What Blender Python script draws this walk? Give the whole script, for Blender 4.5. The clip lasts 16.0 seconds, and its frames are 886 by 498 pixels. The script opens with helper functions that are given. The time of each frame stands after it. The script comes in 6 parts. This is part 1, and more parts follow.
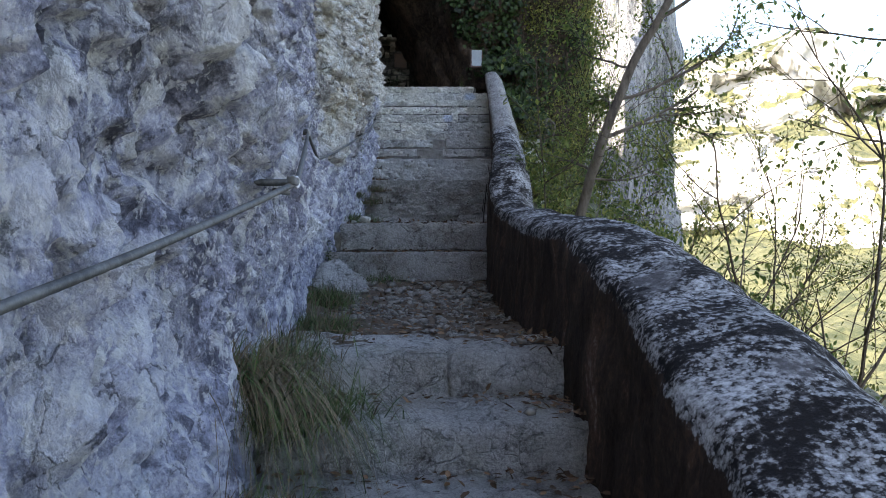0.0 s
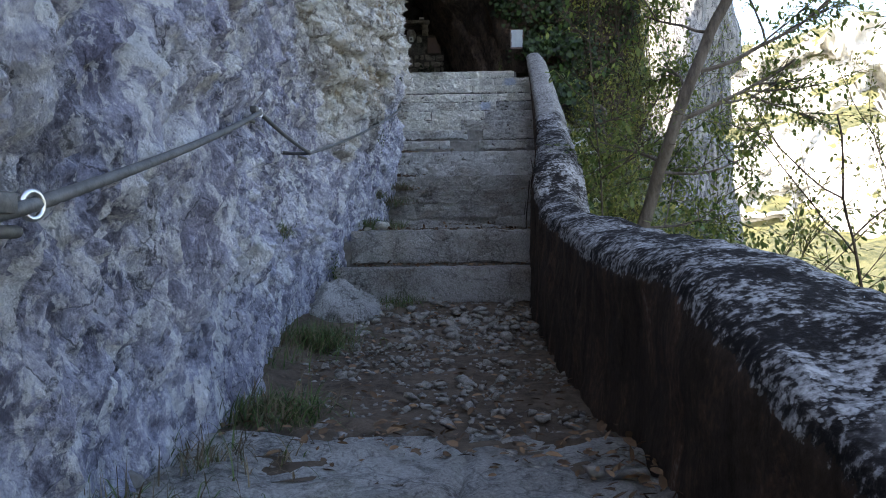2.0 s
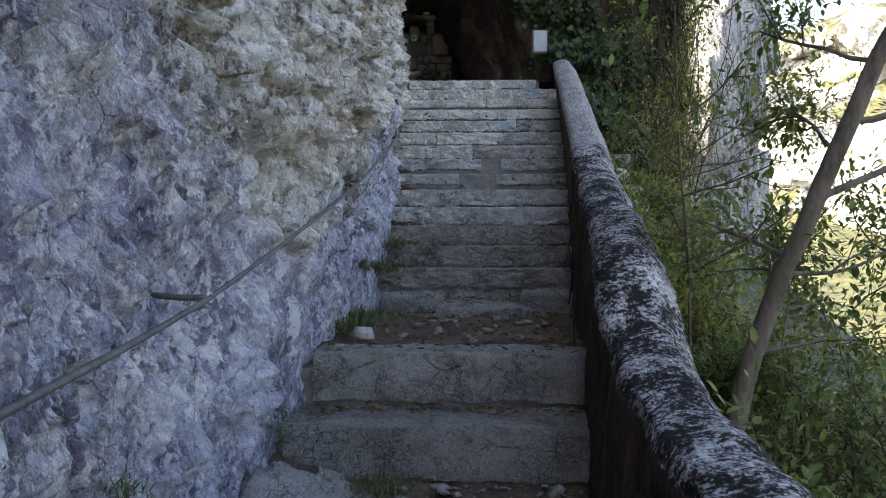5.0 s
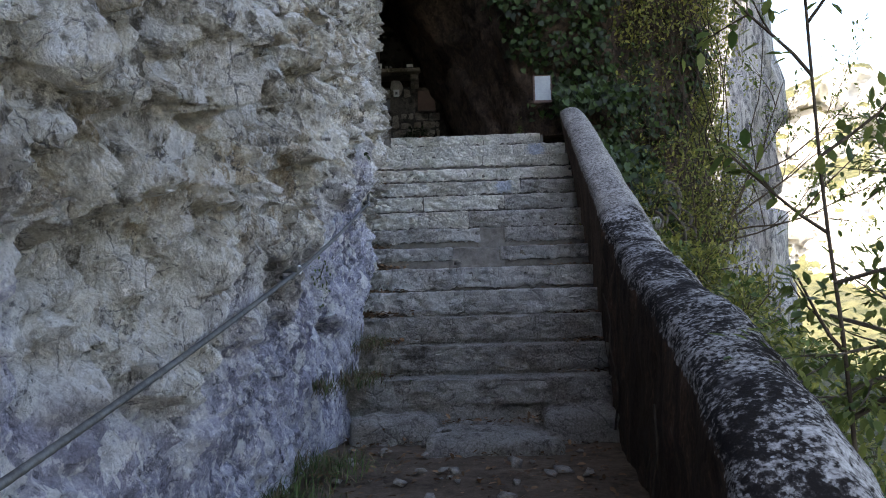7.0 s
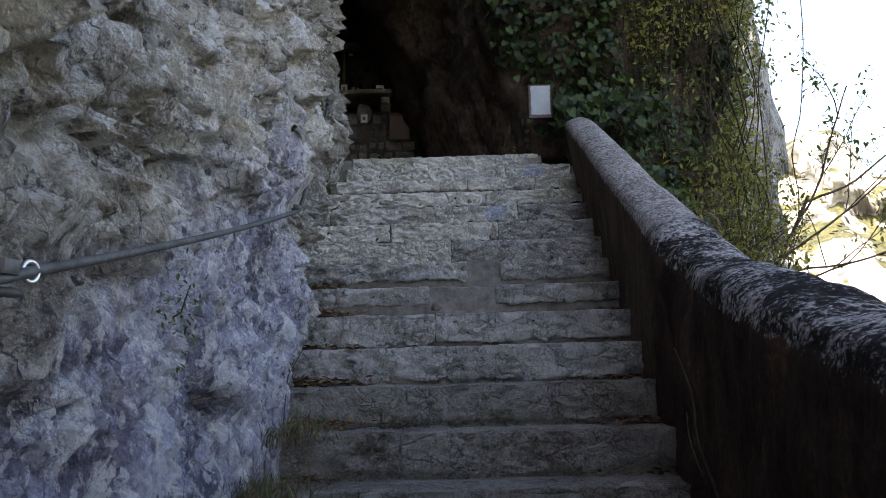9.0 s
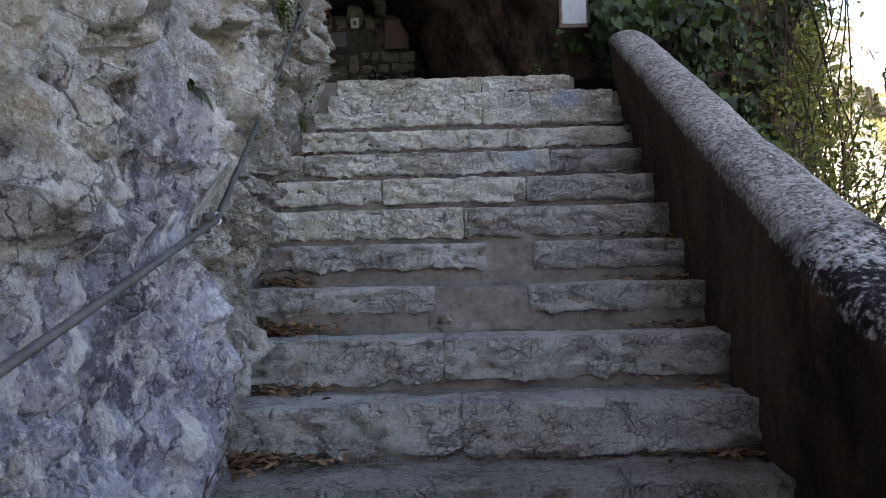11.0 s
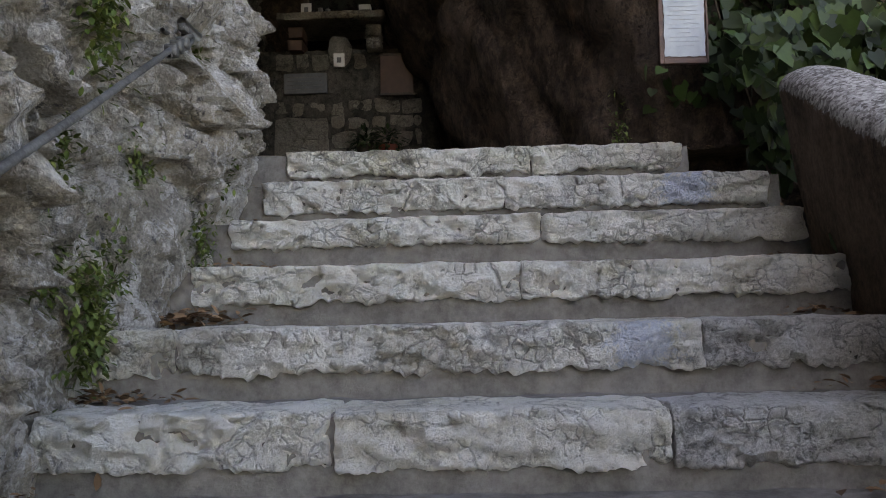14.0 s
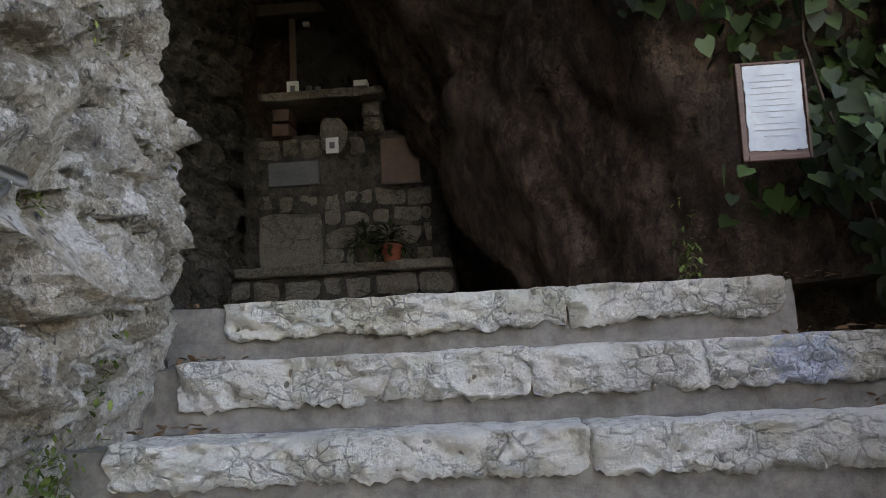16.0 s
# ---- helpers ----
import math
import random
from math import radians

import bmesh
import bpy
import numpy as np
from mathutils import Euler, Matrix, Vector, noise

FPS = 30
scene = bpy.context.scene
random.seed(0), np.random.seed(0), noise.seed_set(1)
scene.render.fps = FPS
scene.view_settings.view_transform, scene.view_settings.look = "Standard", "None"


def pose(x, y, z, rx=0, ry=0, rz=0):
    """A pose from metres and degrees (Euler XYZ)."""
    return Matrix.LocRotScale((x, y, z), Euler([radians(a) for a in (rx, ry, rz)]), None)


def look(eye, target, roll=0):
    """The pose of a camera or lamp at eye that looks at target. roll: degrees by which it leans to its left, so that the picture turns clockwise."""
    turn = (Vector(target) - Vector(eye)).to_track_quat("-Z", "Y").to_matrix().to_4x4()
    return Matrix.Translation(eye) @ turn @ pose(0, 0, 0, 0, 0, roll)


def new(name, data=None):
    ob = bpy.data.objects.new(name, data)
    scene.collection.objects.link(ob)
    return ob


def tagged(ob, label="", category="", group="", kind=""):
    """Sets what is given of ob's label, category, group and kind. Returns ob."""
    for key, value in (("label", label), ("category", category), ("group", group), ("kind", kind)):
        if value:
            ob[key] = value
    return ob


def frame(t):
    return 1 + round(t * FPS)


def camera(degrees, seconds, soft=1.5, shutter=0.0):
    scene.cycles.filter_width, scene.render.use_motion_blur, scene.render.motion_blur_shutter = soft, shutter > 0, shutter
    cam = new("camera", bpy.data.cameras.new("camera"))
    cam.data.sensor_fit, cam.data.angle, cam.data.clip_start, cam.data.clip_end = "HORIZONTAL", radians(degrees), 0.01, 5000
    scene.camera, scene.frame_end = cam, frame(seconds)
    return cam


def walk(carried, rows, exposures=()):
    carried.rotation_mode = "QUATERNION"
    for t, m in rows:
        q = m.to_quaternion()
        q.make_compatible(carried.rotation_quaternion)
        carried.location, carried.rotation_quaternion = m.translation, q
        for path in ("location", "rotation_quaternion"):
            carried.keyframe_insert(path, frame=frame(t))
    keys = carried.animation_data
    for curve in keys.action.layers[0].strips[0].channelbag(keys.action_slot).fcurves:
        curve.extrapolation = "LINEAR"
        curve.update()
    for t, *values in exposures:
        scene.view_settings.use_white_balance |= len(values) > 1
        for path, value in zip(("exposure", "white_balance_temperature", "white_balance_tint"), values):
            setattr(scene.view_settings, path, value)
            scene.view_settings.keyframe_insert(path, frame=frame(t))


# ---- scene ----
cam = camera(55.5, 16.0, soft=1.0)
METRES, EYE, TILT, LEAN, TURN = 14.0, 1.5, 0.0, 0.0, 0.0
ROWS = [
    (0.0, 0.0, 0.0, 0.0, 0.0, 0.0, -0.0),
    (0.5, 0.0037, 0.0212, 0.0031, 0.87, -1.32, -0.62),
    (1.0, 0.0041, 0.0462, 0.0033, 1.96, -0.92, -1.14),
    (1.5, 0.0043, 0.0817, 0.0074, 2.76, -1.34, 1.15),
    (2.0, 0.006, 0.113, 0.0108, 2.95, -0.38, 0.58),
    (2.5, 0.0073, 0.1466, 0.0114, 3.06, 0.6, 0.46),
    (3.0, 0.006, 0.1835, 0.0155, 2.94, 0.4, -0.24),
    (3.5, 0.0075, 0.2098, 0.0241, 2.6, 0.58, -1.12),
    (6.0, -0.011, 0.3467, 0.0813, 2.96, -2.14, 0.99),
    (6.5, -0.0098, 0.3854, 0.0796, 2.17, 1.36, 1.47),
    (7.0, -0.0108, 0.4216, 0.0795, 2.76, 3.42, 1.54),
    (7.5, -0.0142, 0.4562, 0.0828, 2.58, 4.29, 1.29),
    (8.0, -0.0125, 0.4919, 0.0819, 2.26, 5.98, 1.21),
    (8.5, -0.0149, 0.5335, 0.0785, 1.71, 7.82, 1.26),
    (9.0, -0.0164, 0.5684, 0.078, 1.15, 7.67, 1.5),
    (11.5, -0.0209, 0.7079, 0.1238, 1.41, 0.04, 1.13),
    (12.0, -0.0194, 0.7446, 0.1199, 2.72, 0.17, 1.45),
    (12.5, -0.0179, 0.783, 0.1213, 2.34, 0.89, 1.01),
    (13.0, -0.0151, 0.8218, 0.1334, 2.15, 1.82, 0.05),
    (13.5, -0.0192, 0.8451, 0.155, 2.02, 1.95, 0.31),
    (14.0, -0.027, 0.8675, 0.1703, 2.0, 3.46, 1.21),
    (14.5, -0.0264, 0.8892, 0.178, 1.26, 8.88, 1.93),
    (15.0, -0.0251, 0.9069, 0.1904, 2.74, 10.06, 3.49),
    (15.5, -0.0255, 0.9257, 0.2003, 4.8, 8.27, 2.77),
    (16.0, -0.0217, 0.9454, 0.2052, 4.22, 7.2, 2.8),
]
walk(cam, [(t, pose(0, 0, EYE, TILT, LEAN, TURN) @ pose(METRES * x, METRES * y, METRES * z, 90 + pitch, roll, yaw)) for t, x, y, z, yaw, pitch, roll in ROWS],
     exposures=[(0.0, 2.55, 6900, 14), (6.0, 2.6, 7300, 16), (9.0, 2.5, 7600, 18), (11.5, 2.85, 8100, 20), (12.5, 3.0, 8300, 21), (14.0, 3.2, 8800, 21), (14.7, 3.15, 8700, 20), (15.5, 3.25, 8700, 20), (16.0, 3.45, 8700, 20)])

# ---- world and sun ----
SUN_EL, SUN_FROM = radians(42), Vector((-0.62, -0.78, 0)).normalized()
world = bpy.data.worlds.new("sky")
scene.world = world
world.use_nodes = True
wn = world.node_tree
sky = wn.nodes.new("ShaderNodeTexSky")
sky.sky_type = "NISHITA"
sky.sun_disc = False
sky.sun_elevation = SUN_EL
sky.sun_rotation = math.atan2(SUN_FROM.x, SUN_FROM.y)
wn.nodes["Background"].inputs["Strength"].default_value = 0.12
wn.links.new(sky.outputs[0], wn.nodes["Background"].inputs["Color"])
sun_data = bpy.data.lights.new("sun", "SUN")
sun_data.energy, sun_data.angle, sun_data.color = 4.0, radians(0.6), (1.0, 0.93, 0.82)
sun = new("sun", sun_data)
sun_dir = Vector((SUN_FROM.x * math.cos(SUN_EL), SUN_FROM.y * math.cos(SUN_EL), math.sin(SUN_EL)))
sun.matrix_world = look(sun_dir * 60, (0, 0, 0))

# ---- materials ----
def nodes_of(name):
    m = bpy.data.materials.new(name)
    m.use_nodes = True
    t = m.node_tree
    b = t.nodes["Principled BSDF"]
    return m, t, b


def n_add(t, kind, **ins):
    n = t.nodes.new(kind)
    for k, v in ins.items():
        n.inputs[k.replace("_", " ")].default_value = v
    return n


def n_noise(t, vec, scale, detail=6.0, rough=0.6, distortion=0.0):
    n = n_add(t, "ShaderNodeTexNoise", Scale=scale, Detail=detail, Roughness=rough, Distortion=distortion)
    t.links.new(vec, n.inputs["Vector"])
    return n.outputs["Fac"]


def n_warp(t, vec, amount, scale, detail=8.0, rough=0.65):
    """Coordinates pushed about by a noise of the given scale."""
    n = n_add(t, "ShaderNodeTexNoise", Scale=scale, Detail=detail, Roughness=rough)
    t.links.new(vec, n.inputs["Vector"])
    return n_mix(t, amount, vec, n.outputs["Color"], "ADD")


def n_ramp(t, fac, stops, mode="LINEAR"):
    r = t.nodes.new("ShaderNodeValToRGB")
    r.color_ramp.interpolation = mode
    while len(r.color_ramp.elements) < len(stops):
        r.color_ramp.elements.new(0.5)
    for e, (p, c) in zip(r.color_ramp.elements, stops):
        e.position = p
        e.color = (*c, 1) if len(c) == 3 else (c[0],) * 3 + (1,)
    t.links.new(fac, r.inputs[0])
    return r.outputs[0]


def n_mix(t, fac, a, b, mode="MIX"):
    n = t.nodes.new("ShaderNodeMix")
    n.data_type, n.blend_type = "RGBA", mode
    for sock, v in ((n.inputs[0], fac), (n.inputs[6], a), (n.inputs[7], b)):
        if isinstance(v, (int, float)):
            sock.default_value = v
        elif isinstance(v, tuple):
            sock.default_value = (*v, 1)
        else:
            t.links.new(v, sock)
    return n.outputs[2]


def n_math(t, op, a, b=0.0):
    n = t.nodes.new("ShaderNodeMath")
    n.operation = op
    for sock, v in zip(n.inputs, (a, b)):
        if isinstance(v, (int, float)):
            sock.default_value = v
        else:
            t.links.new(v, sock)
    return n.outputs[0]


def n_bump(t, b, height, strength, distance=0.02):
    n = n_add(t, "ShaderNodeBump", Strength=strength, Distance=distance)
    t.links.new(height, n.inputs["Height"])
    t.links.new(n.outputs[0], b.inputs["Normal"])


def coords(t, stretch=(1, 1, 1)):
    p = t.nodes.new("ShaderNodeTexCoord").outputs["Object"]
    m = t.nodes.new("ShaderNodeMapping")
    m.inputs["Scale"].default_value = stretch
    t.links.new(p, m.inputs["Vector"])
    return m.outputs[0]


def rock_material(name, dark, mid, light, lichen, ochre, lichen_amount=0.58, ochre_amount=0.62, bump=1.0, stretch=(1, 1, 0.8), warm=None):
    """Weathered limestone: soft broad tones, crisp pale lichen crusts, ochre patches, dark pits. warm: the tones of the other rock kind."""
    m, t, b = nodes_of(name)
    v = coords(t, stretch)
    big, fine = n_noise(t, v, 2.1, 9, 0.6, 0.6), n_noise(t, v, 15.0, 10, 0.66, 0.3)
    grain = n_noise(t, v, 110.0, 6, 0.7)
    f = n_math(t, "ADD", n_math(t, "MULTIPLY", big, 0.45), n_math(t, "MULTIPLY", fine, 0.55))
    base = n_ramp(t, f, [(0.415, dark), (0.475, mid), (0.56, light)])
    och = n_ramp(t, n_noise(t, v, 1.3, 8, 0.65, 0.6), [(ochre_amount, (0,)), (ochre_amount + 0.08, (1,))])
    base = n_mix(t, n_math(t, "MULTIPLY", och, 0.6), base, ochre)
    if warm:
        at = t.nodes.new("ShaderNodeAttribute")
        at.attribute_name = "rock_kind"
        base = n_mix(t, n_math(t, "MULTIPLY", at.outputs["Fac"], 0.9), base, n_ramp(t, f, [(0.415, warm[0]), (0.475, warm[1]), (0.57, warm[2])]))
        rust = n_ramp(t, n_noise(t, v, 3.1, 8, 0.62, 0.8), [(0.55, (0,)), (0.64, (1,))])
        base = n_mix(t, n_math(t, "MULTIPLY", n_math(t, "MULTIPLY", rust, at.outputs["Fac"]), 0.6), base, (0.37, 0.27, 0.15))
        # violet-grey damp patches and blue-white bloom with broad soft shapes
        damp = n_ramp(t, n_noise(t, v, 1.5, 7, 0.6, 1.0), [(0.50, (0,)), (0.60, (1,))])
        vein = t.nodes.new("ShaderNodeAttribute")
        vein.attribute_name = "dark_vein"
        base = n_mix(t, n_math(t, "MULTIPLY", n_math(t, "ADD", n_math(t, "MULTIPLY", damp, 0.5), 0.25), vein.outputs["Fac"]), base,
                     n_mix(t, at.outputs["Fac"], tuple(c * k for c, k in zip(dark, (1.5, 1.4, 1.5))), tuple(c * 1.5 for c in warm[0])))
    # broken chips: fragment tones, and dark cracks between some, paint in facet shading
    warp = n_warp(t, v, 0.13, 6.0)
    cuts = []
    for scale, wide in ((5.5, 0.022), (15.0, 0.05)):
        cell = n_add(t, "ShaderNodeTexVoronoi", Scale=scale)
        t.links.new(warp, cell.inputs["Vector"])
        tone = n_add(t, "ShaderNodeSeparateColor")
        t.links.new(cell.outputs["Color"], tone.inputs[0])
        base = n_mix(t, 0.5, base, n_ramp(t, tone.outputs[0], [(0.0, (0.32,)), (1.0, (0.68,))]), "OVERLAY")
        edge = n_add(t, "ShaderNodeTexVoronoi", Scale=scale)
        edge.feature = "DISTANCE_TO_EDGE"
        t.links.new(warp, edge.inputs["Vector"])
        cuts.append(n_math(t, "MULTIPLY", n_ramp(t, edge.outputs["Distance"], [(0.0, (1,)), (wide, (0,))]), n_ramp(t, n_noise(t, v, scale * 0.5, 6, 0.65), [(0.52, (0,)), (0.60, (1,))])))
    cut = n_math(t, "MAXIMUM", cuts[0], cuts[1])
    base = n_mix(t, n_math(t, "MULTIPLY", cut, 0.75), base, tuple(c * 0.3 for c in dark))
    tall = coords(t, (stretch[0] * 1.0, stretch[1] * 1.25, stretch[2] * 0.7))
    lic = n_ramp(t, n_noise(t, tall, 7.5, 9, 0.66, 0.5), [(lichen_amount, (0,)), (lichen_amount + 0.035, (1,))])
    base = n_mix(t, n_math(t, "MULTIPLY", lic, 0.75), base, lichen)
    lic2 = n_ramp(t, n_noise(t, tall, 24.0, 9, 0.7, 0.3), [(lichen_amount - 0.005, (0,)), (lichen_amount + 0.025, (1,))])
    base = n_mix(t, n_math(t, "MULTIPLY", lic2, 0.55), base, lichen)
    if warm:
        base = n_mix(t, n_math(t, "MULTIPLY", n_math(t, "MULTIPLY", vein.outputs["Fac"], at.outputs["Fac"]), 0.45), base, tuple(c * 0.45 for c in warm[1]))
    pit = n_ramp(t, n_noise(t, v, 21.0, 9, 0.74), [(0.37, (1,)), (0.41, (0,))])
    base = n_mix(t, n_math(t, "MULTIPLY", pit, 0.7), base, tuple(c * 0.4 for c in dark))
    base = n_mix(t, 0.45, base, n_ramp(t, grain, [(0.36, (0.2,)), (0.64, (0.82,))]), "OVERLAY")
    t.links.new(base, b.inputs["Base Color"])
    b.inputs["Roughness"].default_value = 0.92
    b.inputs["Specular IOR Level"].default_value = 0.25
    hgt = n_math(t, "ADD", n_math(t, "ADD", n_math(t, "MULTIPLY", fine, 1.0), n_math(t, "MULTIPLY", n_noise(t, v, 38.0, 8, 0.72), 0.55)), n_math(t, "MULTIPLY", grain, 0.2))
    hgt = n_math(t, "SUBTRACT", n_math(t, "SUBTRACT", hgt, n_math(t, "MULTIPLY", pit, 0.25)), n_math(t, "MULTIPLY", cut, 0.35))
    n_bump(t, b, hgt, bump, 0.08)
    return m


def leaf_material(name, dark, light, rough=0.45, see=0.25):
    m, t, b = nodes_of(name)
    g = t.nodes.new("ShaderNodeNewGeometry")
    o = t.nodes.new("ShaderNodeObjectInfo")
    mixv = n_math(t, "FRACT", n_math(t, "ADD", g.outputs["Random Per Island"], o.outputs["Random"]))
    col = n_ramp(t, mixv, [(0.0, dark), (0.6, tuple((a + c) / 2 for a, c in zip(dark, light))), (1.0, light)])
    v = coords(t)
    col = n_mix(t, 0.4, col, n_ramp(t, n_noise(t, v, 40.0, 3), [(0.3, (0.3,)), (0.7, (0.75,))]), "OVERLAY")
    t.links.new(col, b.inputs["Base Color"])
    b.inputs["Roughness"].default_value = rough
    b.inputs["Specular IOR Level"].default_value = 0.3
    tr = t.nodes.new("ShaderNodeBsdfTranslucent")
    t.links.new(col, tr.inputs["Color"])
    mx = n_add(t, "ShaderNodeMixShader", Fac=see)
    t.links.new(b.outputs[0], mx.inputs[1])
    t.links.new(tr.outputs[0], mx.inputs[2])
    t.links.new(mx.outputs[0], t.nodes["Material Output"].inputs["Surface"])
    return m


def plain(name, a, c, scale=20.0, rough=0.7, metal=0.0, bump=0.3, stretch=(1, 1, 1), dist=0.01):
    m, t, b = nodes_of(name)
    v = coords(t, stretch)
    f = n_math(t, "ADD", n_math(t, "MULTIPLY", n_noise(t, v, scale, 12, 0.76), 0.6), n_math(t, "MULTIPLY", n_noise(t, v, scale * 0.17, 6), 0.4))
    t.links.new(n_ramp(t, f, [(0.41, a), (0.59, c)]), b.inputs["Base Color"])
    b.inputs["Roughness"].default_value, b.inputs["Metallic"].default_value = rough, metal
    if rough > 0.85:
        b.inputs["Specular IOR Level"].default_value = 0.15
    n_bump(t, b, f, bump, dist)
    return m


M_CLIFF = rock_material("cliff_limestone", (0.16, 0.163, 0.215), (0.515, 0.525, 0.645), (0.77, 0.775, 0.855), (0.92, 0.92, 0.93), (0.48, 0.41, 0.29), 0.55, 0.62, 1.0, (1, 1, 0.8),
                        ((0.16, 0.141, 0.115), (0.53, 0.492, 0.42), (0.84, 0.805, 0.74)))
# brown grotto rock with the cave's dimness put into its colours
M_CAVE = rock_material("shade_dark_cave_rock", (0.024, 0.0168, 0.0135), (0.048, 0.034, 0.027), (0.095, 0.068, 0.053), (0.145, 0.115, 0.09), (0.09, 0.05, 0.03), 0.66, 0.6, 0.6)
# grey rock darkened to carry the shade inside the cave mouth
M_CAVE_SHADED = rock_material("shade_grey_cave_rock", (0.03, 0.028, 0.024), (0.065, 0.06, 0.052), (0.115, 0.105, 0.092), (0.16, 0.15, 0.13), (0.09, 0.065, 0.045), 0.62, 0.6)
# spire rock: blue-grey shade put into the base tones, white streaks left pale
M_SPIRE = rock_material("shade_toned_limestone", (0.04, 0.043, 0.05), (0.10, 0.104, 0.113), (0.21, 0.21, 0.215), (0.36, 0.36, 0.35), (0.30, 0.32, 0.22), 0.5, 0.6, 0.6, (1, 1, 0.25))


def step_material(name, light, mid, dark, stain, marks=()):
    """Roughly dressed step stone: pale crust broken by a net of dark pitted cracks, grime and ochre staining; each stone differs."""
    m, t, b = nodes_of(name)
    v = coords(t)
    rnd = t.nodes.new("ShaderNodeObjectInfo").outputs["Random"]
    warp = n_warp(t, v, 0.06, 12.0)
    net = n_add(t, "ShaderNodeTexVoronoi", Scale=24.0)
    net.feature = "DISTANCE_TO_EDGE"
    t.links.new(warp, net.inputs["Vector"])
    fine, big, chips = n_noise(t, v, 30.0, 12, 0.8, 0.3), n_noise(t, v, 3.4, 8, 0.68), n_noise(t, v, 90.0, 6, 0.75)
    f = n_math(t, "ADD", n_math(t, "MULTIPLY", fine, 0.5), n_math(t, "MULTIPLY", big, 0.5))
    c = n_ramp(t, f, [(0.40, dark), (0.445, mid), (0.51, light)])
    c = n_mix(t, n_math(t, "MULTIPLY", n_ramp(t, n_noise(t, v, 2.3, 6, 0.65), [(0.5, (0,)), (0.62, (1,))]), 0.45), c, stain)
    # cracks are coloured dark to carry the self-shadow of the rough faces
    crack = n_math(t, "MULTIPLY", n_ramp(t, net.outputs["Distance"], [(0.0, (1,)), (0.11, (0,))]), n_ramp(t, n_noise(t, v, 6.0, 8, 0.7), [(0.47, (0,)), (0.56, (1,))]))
    long_v = t.nodes.new("ShaderNodeVectorMath")
    long_v.operation = "MULTIPLY"
    t.links.new(warp, long_v.inputs[0])
    long_v.inputs[1].default_value = (1.6, 1.6, 3.0)
    seam = n_add(t, "ShaderNodeTexVoronoi", Scale=2.2)
    seam.feature = "DISTANCE_TO_EDGE"
    t.links.new(long_v.outputs[0], seam.inputs["Vector"])
    split = n_math(t, "MULTIPLY", n_ramp(t, seam.outputs["Distance"], [(0.0, (1,)), (0.035, (0,))]), n_ramp(t, n_noise(t, v, 4.5, 6, 0.65), [(0.50, (0,)), (0.56, (1,))]))
    crack = n_math(t, "MAXIMUM", crack, split)
    moss = n_ramp(t, n_noise(t, v, 3.1, 9, 0.72, 0.4), [(0.53, (0,)), (0.63, (1,))])
    c = n_mix(t, n_math(t, "MULTIPLY", moss, 0.25), c, tuple(x * y for x, y in zip(mid, (0.72, 0.76, 0.55))))
    c = n_mix(t, n_math(t, "MULTIPLY", crack, 0.45), c, tuple(x * 0.25 for x in dark))
    for x, y, z, r in marks:
        gap = t.nodes.new("ShaderNodeVectorMath")
        gap.operation = "DISTANCE"
        t.links.new(v, gap.inputs[0])
        gap.inputs[1].default_value = (x, y, z)
        m_fac = n_ramp(t, n_math(t, "ADD", n_math(t, "DIVIDE", gap.outputs["Value"], r), n_math(t, "MULTIPLY", n_math(t, "SUBTRACT", fine, 0.5), 3.5)), [(0.55, (0.75,)), (1.0, (0,))])
        c = n_mix(t, m_fac, c, (0.60, 0.68, 0.84))
    c = n_mix(t, 0.45, c, n_ramp(t, chips, [(0.38, (0.2,)), (0.62, (0.82,))]), "OVERLAY")
    c = n_mix(t, 0.4, c, n_ramp(t, rnd, [(0, (0.44,)), (1, (0.56,))]), "OVERLAY")
    t.links.new(c, b.inputs["Base Color"])
    b.inputs["Roughness"].default_value = 0.93
    b.inputs["Specular IOR Level"].default_value = 0.15
    h = n_math(t, "SUBTRACT", n_math(t, "ADD", fine, n_math(t, "MULTIPLY", chips, 0.3)), n_math(t, "MULTIPLY", crack, 0.7))
    n_bump(t, b, h, 1.0, 0.06)
    return m


M_STONE = step_material("pale_step_stone", (0.92, 0.90, 0.84), (0.80, 0.78, 0.72), (0.42, 0.40, 0.37), (0.62, 0.56, 0.43))
M_STONE_MARKED = step_material("pale_step_stone_with_blue_paint_marks", (0.88, 0.86, 0.81), (0.74, 0.72, 0.675), (0.40, 0.385, 0.36), (0.42, 0.37, 0.28), ((0.09, 14.5, 3.76, 0.11), (0.5, 15.58, 4.31, 0.12)))
M_STONE_GREY = step_material("grey_step_stone", (0.64, 0.63, 0.617), (0.49, 0.48, 0.468), (0.22, 0.214, 0.208), (0.34, 0.30, 0.24))
M_MORTAR = plain("grey_brown_mortar", (0.105, 0.098, 0.09), (0.205, 0.194, 0.18), 22.0, 0.95, 0, 0.7, (1, 1, 1), 0.02)
M_OLD_STEP = step_material("worn_concrete_step", (0.56, 0.545, 0.52), (0.41, 0.393, 0.375), (0.20, 0.185, 0.175), (0.28, 0.23, 0.18))
M_GRIMY = step_material("grimy_landing_step", (0.42, 0.40, 0.375), (0.29, 0.27, 0.25), (0.13, 0.117, 0.106), (0.20, 0.155, 0.118))
M_EARTH = plain("stony_earth", (0.05, 0.036, 0.026), (0.13, 0.098, 0.072), 16.0, 0.97, 0, 0.9, (1, 1, 1), 0.03)
M_RUBBLE = plain("rubble_stone", (0.11, 0.10, 0.09), (0.27, 0.25, 0.225), 14.0, 0.95, 0, 0.6)
